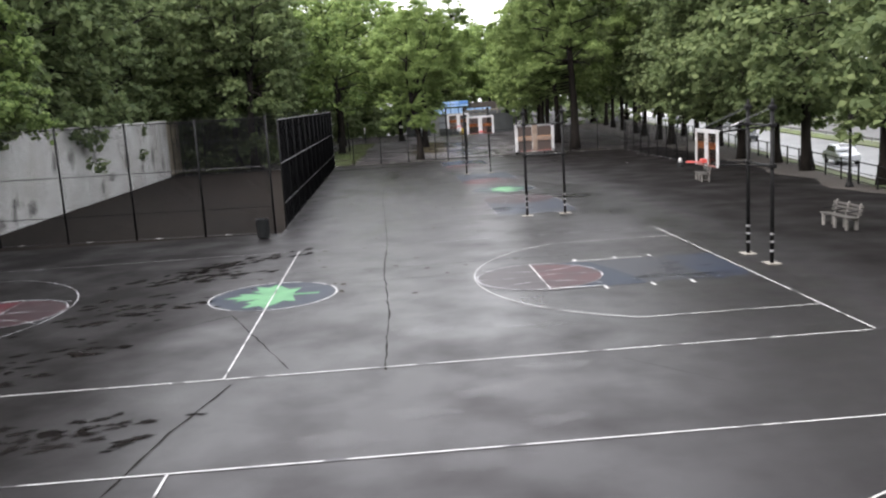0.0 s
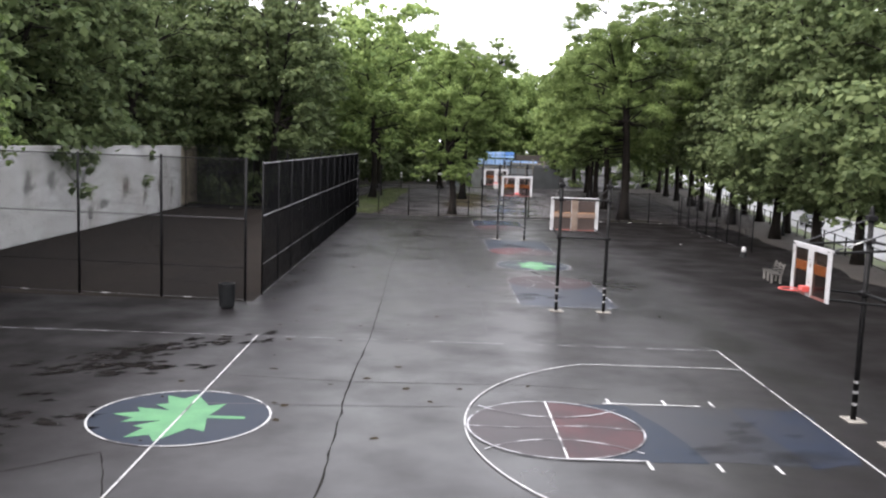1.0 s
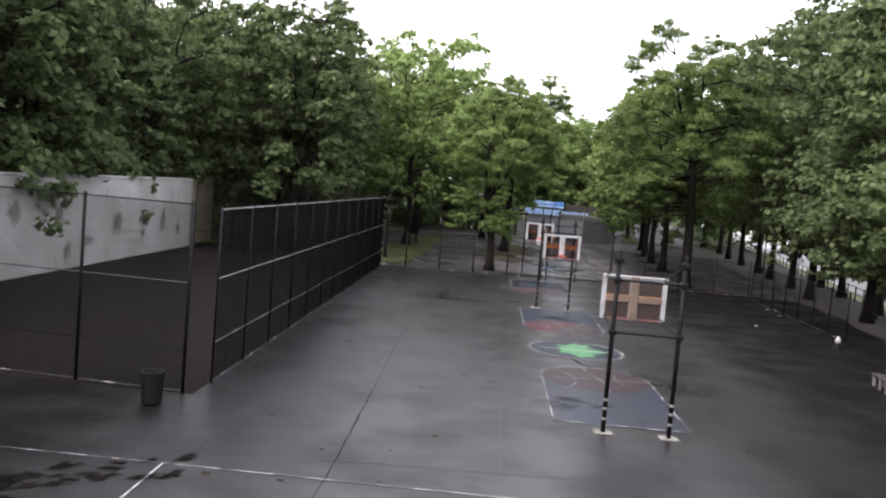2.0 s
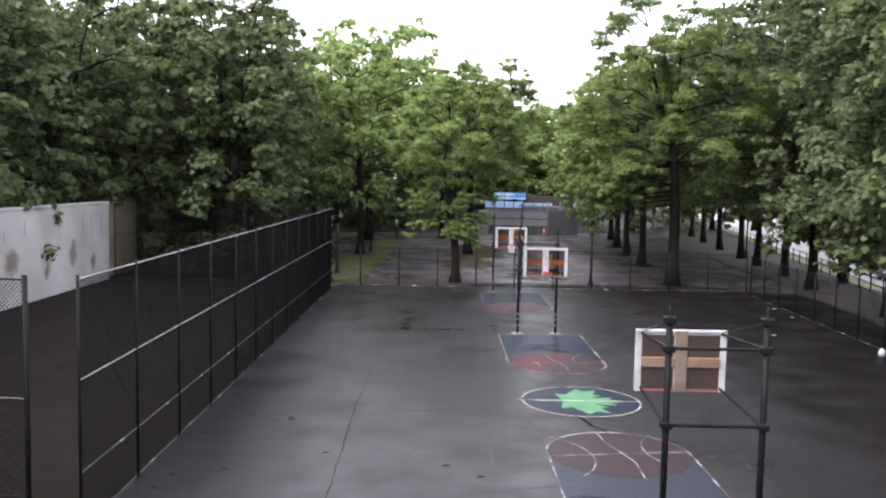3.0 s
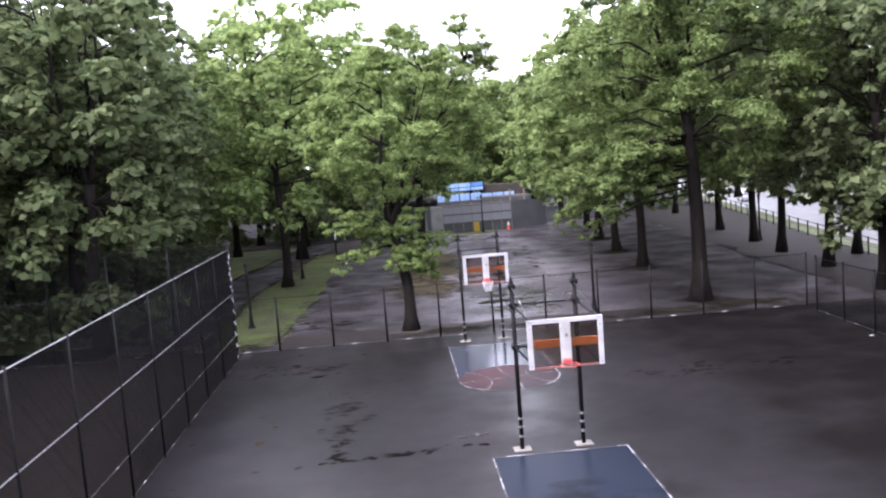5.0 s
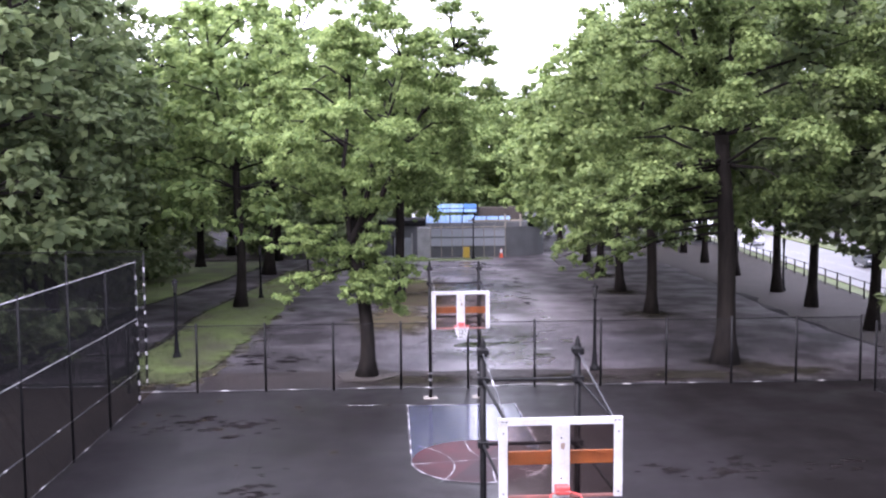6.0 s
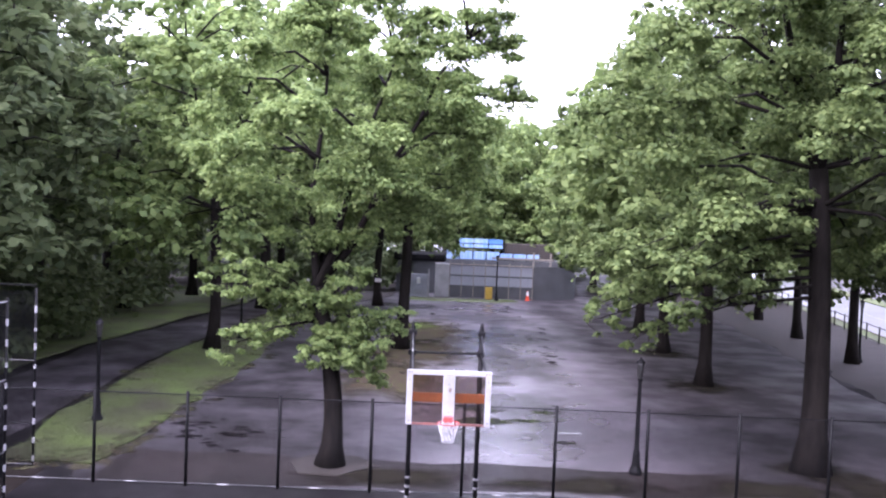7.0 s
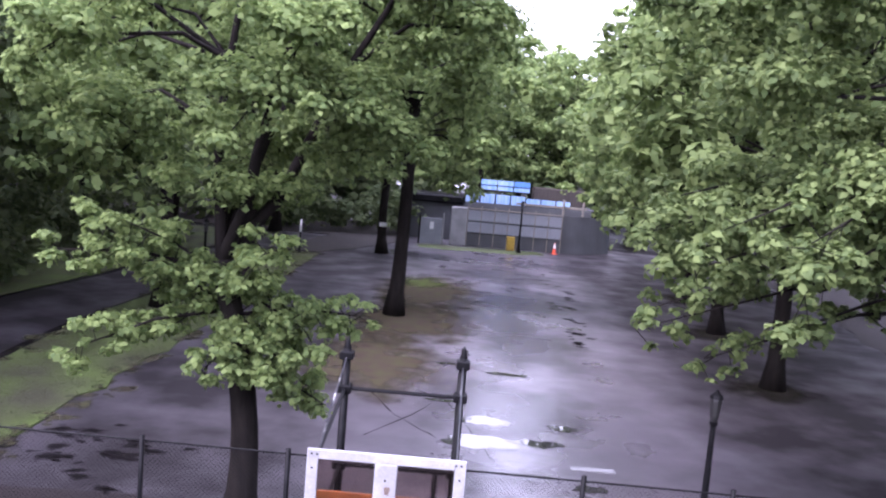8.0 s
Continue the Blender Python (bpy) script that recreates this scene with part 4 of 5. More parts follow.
for i in range(16):
    if 7 < -48 + i * 6.8 < 22:
        place(mid_a, -48 + i * 6.8, 134, rw.uniform(0, 360), 0.95, group=G3)
        continue
    place((wood_a, mid_a)[i % 2], -48 + i * 6.8 + rw.uniform(-2, 2), 128 + rw.uniform(-3, 8), rw.uniform(0, 360), rw.uniform(0.9, 1.1), group=G3)
for x, y, s in ((8.0, 126.0, 0.92), (12.5, 139.0, 1.06), (16.5, 128.0, 0.98), (22.0, 125.0, 1.0)):
    place(mid_a, x, y, rw.uniform(0, 360), s, group=G3)
for i in range(13):
    place(mid_b, 36.5 + i * 3.4 + rw.uniform(-1, 1) + 18, 20 + i * 17 + rw.uniform(-3, 3), rw.uniform(0, 360), rw.uniform(0.85, 1.1), group=G3)
# unseen trees added in the south to close the place and limit sky light
for i in range(8):
    place((wood_a, mid_b)[i % 2], -40 + i * 11 + rw.uniform(-2, 2), -85 + rw.uniform(-3, 3), rw.uniform(0, 360), rw.uniform(0.9, 1.1), group=G2)


# ---- marks on the handball wall ----
rnd = random.Random(31)
SMUDGES = [(40.3, 2.9, 0.7, 0.9, 0), (47.4, 2.3, 1.1, 1.0, 1), (54.5, 2.3, 0.8, 1.1, 0), (51.2, 1.4, 0.5, 0.6, 1), (57.4, 1.4, 0.6, 0.7, 1), (33.3, 3.0, 0.7, 1.1, 0), (36.0, 3.2, 0.9, 0.8, 0), (43.5, 1.4, 1.2, 0.5, 0)]
SMUDGES += [(rnd.uniform(22, 58), rnd.uniform(0.5, 1.6), rnd.uniform(0.4, 0.9), rnd.uniform(0.4, 0.7), 0) for k in range(7)]
for k, (y, z, ry, rz, rust) in enumerate(SMUDGES):
    pts = blob(0, 0, rz, ry, k * 1.9 + 3, 22, 0.5)
    part("stain", soft_blob(B(), pts, 0), M["wall_rust"] if rust else M["wall_mark"], wall, "rust brown smudge on the wall" if rust else "grey smudge on the wall", m=pose(-20.296 + 0.0004 * k, y, z, 0, 90, 0))
for k in range(14):
    y = rnd.uniform(21, 59)
    part("drip", soft_blob(B(), blob(0, 0, rnd.uniform(0.5, 1.3), 0.06, k * 2.3 + 80, 16, 0.5), 0), M["wall_mark"], wall, "dark water run below the coping", m=pose(-20.289 + 0.0004 * k, y, rnd.uniform(3.4, 4.2), 0, 90, 0))


# ---- surfaces beside the courts ----
def sheet(name, pts, z, mat, label, category, kind="structure"):
    return tagged(part(name, flat(B(), pts, z), mat), label, category, kind=kind)


def slab(name, pts, z, mat, label, category):
    """A raised flat bed with sides down to the ground."""
    bm = B()
    top = [bm.verts.new((x, y, z)) for x, y in pts]
    low = [bm.verts.new((x, y, -0.02)) for x, y in pts]
    bm.faces.new(top)
    for i in range(len(pts)):
        j = (i + 1) % len(pts)
        bm.faces.new((low[i], low[j], top[j], top[i]))
    return tagged(part(name, bm, mat), label, category, kind="structure")


def kerb_x(y):
    return 35.2 + 0.178 * (y - 54.0)


sheet("yard_floor", [(-20.3, 19.2), (-5.7, 19.05), (-5.7, 60.1), (-20.3, 60.1)], 0.004, M["yard"], "dark brown damp handball yard floor", "ground")
STRIP = wavy([(-7.4, 60.6), (-4.6, 60.6), (-4.0, 67), (-3.7, 76), (-2.9, 101), (-5.6, 101), (-7.9, 76)], 0.5, 2.0)
slab("grass_bed", STRIP, 0.05, M["grass"], "patchy green grass strip beside the path", "grass bed")
slab("grass_bed", wavy([(-30, 64), (-13.6, 64), (-12.6, 80), (-10.2, 95), (-8, 110), (-30, 112)], 0.6, 5.0), 0.05, M["grass"], "shaded grass bank under the wood", "grass bed")
for x, y, rx, ry in ((3.3, 75.0, 3.2, 6.2), (4.0, 82.5, 3.7, 7.5), (4.6, 90.0, 3.6, 7.2)):
    tagged(part("soil_bed", soft_blob(B(), blob(x, y, rx, ry, x * 3.1, 40, 0.25), 0.0115 + 0.0001 * x), M["bed_soft"]), "bare brown soil with thin grass round a tree", "soil bed", kind="structure")
tagged(part("grass_bed", soft_blob(B(), blob(4.2, 93.0, 1.7, 2.8, 4.4, 40, 0.25), 0.0145), M["turf_soft"]), "short olive green grass at the end of the soil bed", "grass bed", kind="structure")
for x, y, rx, ry in ((3.6, 60.4, 3.4, 1.2), (9.0, 60.2, 3.6, 1.0), (14.6, 60.3, 3.8, 1.2), (18.6, 60.8, 3.0, 1.6), (16.8, 62.5, 1.9, 1.7), (17.6, 75.6, 2.3, 2.4), (18.4, 85.2, 2.3, 2.6), (19.4, 95.0, 2.2, 2.6)):
    tagged(part("soil_bed", soft_blob(B(), blob(x, y, rx, ry, x * 2.3, 36, 0.3), 0.0115 + 0.0001 * x), M["dark_soft"]), "dark soil and thin grass under the trees", "soil bed", kind="structure")
slab("soil_bed", wavy([(2.0 + 1.3 * math.cos(a), 61.3 + 1.2 * math.sin(a)) for a in (0, 1, 2, 3, 4, 5)], 0.3, 3.0, 4), 0.03, M["dirt"], "round soil bed at the foot of a tree", "soil bed")


def edge_dirt(outline, count, spread, size, seed, label):
    """Soil and grass crumbs strewn along the edge of a bed."""
    rnd = random.Random(seed)
    bm = B()
    for k in range(count):
        x, y = outline[rnd.randrange(len(outline))]
        x, y = x + rnd.gauss(0, spread), y + rnd.gauss(0, spread * 1.8)
        r = size * rnd.uniform(0.3, 1.2)
        soft_blob(bm, blob(x, y, r * 1.5, r * 1.2, seed + k * 0.91, 9, 0.8, rnd.uniform(0, 3)), 0.0535 + 0.00002 * k if inside_bed(outline, x, y) else 0.0105 + 0.00002 * k)
    return tagged(part("soil_crumbs", bm, M["soil_soft"]), label, "soil", kind="stuff")


def inside_bed(outline, x, y):
    hit = False
    for (xa, ya), (xb, yb) in zip(outline, outline[1:] + outline[:1]):
        if (ya > y) != (yb > y) and x < (xb - xa) * (y - ya) / (yb - ya) + xa:
            hit = not hit
    return hit


edge_dirt(STRIP, 260, 0.28, 0.3, 5, "dark soil crumbs along the grass strip")
def ribbon_sheet(name, left, right, ya, yb, z, mat, label, category):
    """A strip between two plan lines, with a ragged inner edge."""
    bm = B()
    n = 90
    prev = None
    for i in range(n + 1):
        y = ya + (yb - ya) * i / n
        a = bm.verts.new((left(y) + 0.8 * noise.noise((y * 0.25, 1.0, 2.0)) + 0.3 * noise.noise((y * 1.1, 5.0, 2.0)), y, z))
        b2 = bm.verts.new((right(y), y, z))
        if prev:
            bm.faces.new((prev[0], prev[1], b2, a))
        prev = (a, b2)
    return tagged(part(name, bm, mat), label, category, kind="structure")


slab("grass_bed", wavy([(-5.4, 101.6), (-2.9, 101.4), (-0.5, 106), (1.8, 111.5), (2.0, 126), (-34, 126), (-34, 112.6), (-7.6, 112.6), (-3.9, 112.4)], 0.5, 6.0), 0.05, M["dirt"], "dark soil and thin grass under the far trees", "soil bed")
ribbon_sheet("soil_strip", lambda y: 20.6 + max(0.0, y - 20) * 0.09, lambda y: edge_x(y) - 0.05, -40, 59.0, 0.006, M["dirt"], "dark leaf-littered soil under the roadside trees", "soil strip")
ribbon_sheet("soil_strip", lambda y: 24.2 + (y - 60) * 0.07, lambda y: edge_x(y) - 0.05, 59.3, 125, 0.009, M["dirt"], "dark leaf-littered soil under the row of trees", "soil strip")
# both paths share this colour; the footpath lies wholly in its painted side shade
sheet("path", wavy([(-4.9, 59.15), (24.6, 59.15), (24.6, 75), (27, 95), (28, 118), (-3.0, 118), (-3.6, 94), (-4.6, 76)], 0.3, 8.0, 14), 0.005, M["path"], "glossy rain-wet asphalt path with painted-in pale sheen and side shade", "path")
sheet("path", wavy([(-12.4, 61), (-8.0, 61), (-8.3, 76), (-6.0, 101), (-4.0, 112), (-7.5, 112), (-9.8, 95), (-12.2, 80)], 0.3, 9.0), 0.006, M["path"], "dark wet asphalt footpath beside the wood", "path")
sheet("grass_verge", wavy([(3.4, 109.2), (10.5, 109.6), (12.6, 110.8), (12.6, 112.5), (3.4, 111.8)], 0.6, 4.0, 9), 0.01, M["grass"], "thin yellowish grass verge below the hoarding", "grass bed")


# road beyond the park
def strip(name, o0, o1, z, mat, label, category, h=None):
    bm = B()
    ya, yb = -120, 420
    q = [(kerb_x(ya) + o0, ya), (kerb_x(ya) + o1, ya), (kerb_x(yb) + o1, yb), (kerb_x(yb) + o0, yb)]
    if h is None:
        flat(bm, q, LOW_Z + z)
    else:
        lo = [bm.verts.new((x, y, LOW_Z - 0.02)) for x, y in q]
        hi = [bm.verts.new((x, y, LOW_Z + h)) for x, y in q]
        bm.faces.new(hi)
        for i in range(4):
            j = (i + 1) % 4
            bm.faces.new((lo[i], lo[j], hi[j], hi[i]))
    return tagged(part(name, bm, mat), label, category, kind="structure")


strip("kerb", -0.2, 0.0, 0, M["concrete"], "low concrete kerb of the road", "kerb", 0.14)
strip("road", 0.0, 10.5, 0.008, M["road"], "pale wet roadway beside the park", "road")
strip("road_line", 5.1, 5.25, 0.014, M["line"], "white lane line", "road line")
strip("median", 10.5, 13.0, 0, M["grass"], "grassy median strip between the roadways", "median", 0.14)
strip("road", 13.0, 24.0, 0.008, M["road"], "pale wet far roadway", "road")
strip("verge", 24.0, 40.0, 0, M["grass"], "grass verge beyond the roads", "verge", 0.1)


def guard_rail(off, h, n, ya, yb, label, mat, rails, line=kerb_x, z=LOW_Z):
    a = Vector((line(ya) + off, ya))
    b = Vector((line(yb) + off, yb))
    d = b - a
    g = thing("guard_rail", pose(a.x, a.y, z, 0, 0, math.degrees(math.atan2(d.y, d.x))), label, "railing", "railings")
    w = d.length / n
    me = finish(box(B(), -0.04, 0.04, -0.04, 0.04, 0, h, 0.008), "post", mat)
    for i in range(n + 1):
        o = new("post", me)
        o.parent = g
        o.matrix_basis = pose(i * w, 0, 0)
    for z, t in rails:
        part("rail", box(B(), 0, d.length, -0.045, 0.0, z, z + t, 0.01), mat, g)
    return g


guard_rail(11.7, 0.8, 46, -20, 210, "steel guard rail on the median", M["galv"], ((0.5, 0.28),))
guard_rail(24.5, 0.8, 46, -20, 210, "steel guard rail beyond the far roadway", M["galv"], ((0.5, 0.28),))
guard_rail(-0.3, 1.15, 70, -10, 165, "low black park railing above the road bank", M["black"], ((1.05, 0.05), (0.55, 0.03), (0.12, 0.04)), edge_x, 0.0)


# ---- lamps, bins, benches ----
def lamp_post(x, y, h, label):
    g = thing("lamp_post", pose(x, y, 0), label, "lamp post", "lamp posts")
    part("pole", lathe(B(), [(0.2, 0), (0.2, 0.1), (0.13, 0.25), (0.1, 0.55), (0.12, 0.6), (0.075, 0.75), (0.055, h - 0.75), (0.08, h - 0.7), (0.08, h - 0.65)], 12), M["black"], g, smooth=False)
    head = part("lantern", lathe(B(), [(0.06, 0), (0.09, 0.1), (0.12, 0.42), (0.11, 0.46)], 8), M["lantern"], g, "dull lantern glass", m=pose(0, 0, h - 0.65))
    part("lantern_cap", lathe(B(), [(0.14, 0), (0.12, 0.06), (0.05, 0.12), (0.02, 0.17)], 8), M["black"], head, m=pose(0, 0, 0.46))
    return g


for x, y, h in ((-6.28, 65.4, 3.5), (11.0, 61.5, 3.5), (-5.5, 84.4, 3.5), (10.85, 111.2, 4.0), (29.3, 84.6, 3.6), (21.2, 21.6, 3.6), (26.2, 52.0, 3.6)):
    lamp_post(x, y, h, "slim black park lamp post with a small lantern")


g = thing("marker_post", pose(-4.0, 100.5, 0.05), "dark slim post with a white upper part", "post")
part("post", tube(B(), [(0, 0, 0), (0, 0, 1.35)], 0.07, 10), M["black"], g, smooth=True)
part("white_sleeve", tube(B(), [(0, 0, 1.352), (0, 0, 2.15)], 0.075, 10), M["paper"], g, "white painted upper sleeve", smooth=True)
part("cap", lathe(B(), [(0.085, 2.15), (0.085, 2.19), (0.03, 2.25)], 10), M["black"], g)
g = thing("notice_plate", pose(1.0, 103.66, 2.0), "small white notice plate on a tree trunk", "notice")
part("plate", box(B(), -0.26, 0.26, -0.05, -0.03, -0.14, 0.14, 0.005), M["paper"], g)
part("batten", box(B(), -0.04, 0.04, -0.029, 0.12, -0.18, 0.18, 0.005), M["frame_dark"], g, "dark wooden batten behind the plate")


def bench(x, y, turn, label):
    g = thing("park_bench", pose(x, y, 0, 0, 0, turn), label, "bench", "park benches")
    slat = finish(box(B(), -0.95, 0.95, -0.045, 0.045, 0, 0.035, 0.008), "slat", M["wood"])
    for i in range(4):
        o = new("seat_slat", slat)
        o.parent = g
        o.matrix_basis = pose(0, -0.2 + i * 0.12, 0.44 - 0.01 * i)
    for i in range(3):
        o = new("back_slat", slat)
        o.parent = g
        o.matrix_basis = pose(0, 0.27 + 0.035 * i, 0.55 + i * 0.13, 78, 0, 0)
    for sx in (-0.75, 0.0, 0.75):
        bm = B()
        box(bm, sx - 0.045, sx + 0.045, -0.22, -0.12, 0.0, 0.38, 0.015)
        box(bm, sx - 0.045, sx + 0.045, 0.14, 0.25, 0.0, 0.38, 0.015)
        box(bm, sx - 0.05, sx + 0.05, -0.24, 0.27, 0.36, 0.425, 0.015)
        part("support", bm, M["bench_concrete"], g, "worn concrete support")
        part("back_support", tube(B(), [(sx, 0.24, 0.42), (sx, 0.36, 0.92)], 0.035, 6), M["bench_concrete"], g)
        part("arm_rest", tube(B(), [(sx, -0.2, 0.62), (sx, 0.3, 0.66)], 0.022, 6), M["black"], g)
    return g


bench(14.95, 10.7, 272, "weathered slatted park bench with concrete supports")
bench(16.5, 28.6, 262, "dark weathered slatted park bench under the trees")

g = thing("litter_bin", pose(-6.3, 17.75, 0), "dark steel litter bin by the fence corner", "litter bin")
part("drum", lathe(B(), [(0.21, 0.03), (0.23, 0.06), (0.26, 0.78), (0.28, 0.8), (0.28, 0.85), (0.25, 0.85), (0.23, 0.6)], 18), M["bin"], g)
for k in range(18):
    a = math.tau * k / 18
    part("slat", tube(B(), [(0.24 * math.cos(a), 0.24 * math.sin(a), 0.06), (0.28 * math.cos(a), 0.28 * math.sin(a), 0.8)], 0.012, 4), M["bin"], g)
g = thing("litter_bin", pose(18.3, 37.6, 0), "dark litter bin with a white bag under the trees", "litter bin")
part("drum", lathe(B(), [(0.2, 0.0), (0.2, 0.3), (0.19, 0.31)], 14), M["bin"], g)
part("bag", lathe(B(), [(0.1, 0.3), (0.14, 0.4), (0.1, 0.55), (0.04, 0.62)], 12), M["bag"], g, "white bin bag", smooth=True)
g = thing("utility_box", pose(10.25, 112.0, 0), "yellow steel box below the hoarding", "utility box")
part("cabinet", box(B(), -0.3, 0.3, -0.2, 0.2, 0.05, 1.1, 0.03), M["yellow"], g)
part("plinth", box(B(), -0.32, 0.32, -0.22, 0.22, 0, 0.05), M["concrete"], g)
g = thing("traffic_cone", pose(13.7, 112.3, 0), "orange traffic cone with a white upper part", "traffic cone")
part("cone", lathe(B(), [(0.17, 0.04), (0.14, 0.3), (0.09, 0.62), (0.05, 0.86), (0.03, 0.88)], 14), M["cone"], g)
part("base", box(B(), -0.22, 0.22, -0.22, 0.22, 0, 0.04, 0.01), M["cone"], g)
part("collar", lathe(B(), [(0.117, 0.46), (0.118, 0.47), (0.062, 0.82), (0.061, 0.83)], 14), M["paper"], g, "white reflective collar")

# ---- compound at the far end ----
comp = thing("hoarding", pose(0, 0, 0), "grey panelled hoarding with a concrete pier", "hoarding")
part("pier", box(B(), 5.5, 6.75, 112.6, 113.2, 0, 3.0, 0.06), M["pier"], comp, "pale concrete end pier")
part("backing", box(B(), 6.75, 14.15, 112.9, 113.1, 0, 3.0), M["panel_dark"], comp, "dark lower boards")
W0 = 7.35 / 7
me = finish(box(B(), -0.49, 0.49, -0.03, 0.03, 0, 0.8, 0.02), "panel", M["panel"])
for i in range(7):
    for j in range(2):
        o = new("panel", me)
        o.parent = comp
        o.matrix_basis = pose(6.8 + (i + 0.5) * W0, 112.84, 1.1 + j * 0.93)
me = finish(box(B(), -0.035, 0.035, -0.04, 0.04, 0, 3.2, 0.008), "upright", M["frame"])
for i in range(8):
    o = new("upright", me)
    o.parent = comp
    o.matrix_basis = pose(6.8 + i * W0, 112.72, 0)
part("top_rail", box(B(), 6.75, 14.2, 112.68, 112.76, 2.95, 3.03), M["frame"], comp)
for x0 in (14.35, 15.9):
    part("tall_post", box(B(), x0 - 0.08, x0 + 0.08, 114.2, 114.36, 0, 4.15, 0.01), M["frame"], comp, "tan timber post")
part("tie_beam", box(B(), 10.6, 16.2, 114.37, 114.45, 3.45, 3.62, 0.01), M["frame"], comp, "tan timber beam")
bm = B()
n = 12
for i in range(n):
    a, d = i / n, (i + 1) / n
    x0, x1 = 14.2 + 4.3 * a, 14.2 + 4.3 * d
    y0, y1 = 113.0 + 3.0 * a * a, 113.0 + 3.0 * d * d
    z0, z1 = 3.0 - 0.05 * a - 0.8 * a ** 6, 3.0 - 0.05 * d - 0.8 * d ** 6
    bm.faces.new([bm.verts.new(p) for p in ((x0, y0, 0), (x1, y1, 0), (x1, y1, z1), (x0, y0, z0))])
bmesh.ops.remove_doubles(bm, verts=bm.verts, dist=0.002)
bmesh.ops.solidify(bm, geom=bm.faces[:], thickness=0.12)
part("curved_board", bm, M["panel_dark"], comp, "dark grey curved hoarding board")
door = thing("gate", pose(4.05, 111.9, 0), "grey steel gate with a white notice", "gate")
part("leaf", box(B(), -0.82, 0.82, -0.04, 0.04, 0.05, 2.05, 0.02), M["panel"], door)
part("notice", box(B(), -0.12, 0.18, -0.055, -0.042, 1.2, 1.75), M["paper"], door, "white notice sheet")
part("post", box(B(), 0.84, 0.97, -0.06, 0.06, 0, 2.5, 0.01), M["pier"], door)
part("post", box(B(), -0.97, -0.84, -0.06, 0.06, 0, 2.2, 0.01), M["black"], door)
shed = thing("shed", pose(0, 0, 0), "low shed with blue sheeted upper panels", "shed")
part("wall", box(B(), 6.2, 17.0, 117.0, 122.0, 0, 3.2), M["panel_dark"], shed)
for i in range(7):
    x0 = 6.5 + i * 1.25
    zt = 3.98 if i < 4 else 3.85
    part("blue_panel", box(B(), x0 + 0.05, x0 + 1.2, 117.0, 117.06, 3.22 if i < 4 else 3.4, zt, 0.01), M["blue_sheet"], shed, "pale blue plastic sheet")
    part("mullion", box(B(), x0 - 0.05, x0 + 0.05, 116.98, 117.08, 3.22, zt + 0.05), M["black"], shed)
for i in range(3):
    x0 = 7.8 + i * 1.42
    part("blue_panel", box(B(), x0 + 0.04, x0 + 1.38, 120.0, 120.06, 4.2, 4.55, 0.01), M["blue_sheet"], shed, "pale blue plastic sheet")
    part("blue_panel", box(B(), x0 + 0.04, x0 + 1.38, 120.0, 120.06, 4.62, 5.05, 0.01), M["blue_sheet2"] if i == 2 else M["blue_sheet"], shed, "blue plastic sheet")
part("beam", box(B(), 7.7, 12.2, 119.98, 120.1, 4.55, 4.62), M["black"], shed)
part("beam", box(B(), 7.7, 12.2, 119.98, 120.1, 4.08, 4.18), M["black"], shed)
for x0 in (7.75, 9.95, 12.15):
    part("stud", box(B(), x0 - 0.05, x0 + 0.05, 120.1, 120.2, 3.3, 5.1), M["black"], shed)
part("roof", box(B(), 6.0, 17.3, 117.4, 122.4, 3.202, 3.3, 0.02), M["panel_dark"], shed)
part("loft", box(B(), 12.4, 17.0, 120.3, 122.3, 3.302, 4.7, 0.05), M["frame_dark"], shed, "dark brown boarded loft")
shed2 = thing("shed", pose(0, 0, 0), "dark low shed beside the gate", "shed")
part("wall", box(B(), 2.0, 6.3, 116.0, 119.0, 0, 3.0), M["panel_dark"], shed2)
part("roof", box(B(), 1.7, 6.5, 115.6, 119.4, 3.002, 3.7, 0.15), M["black"], shed2, "dark rounded roof cover")


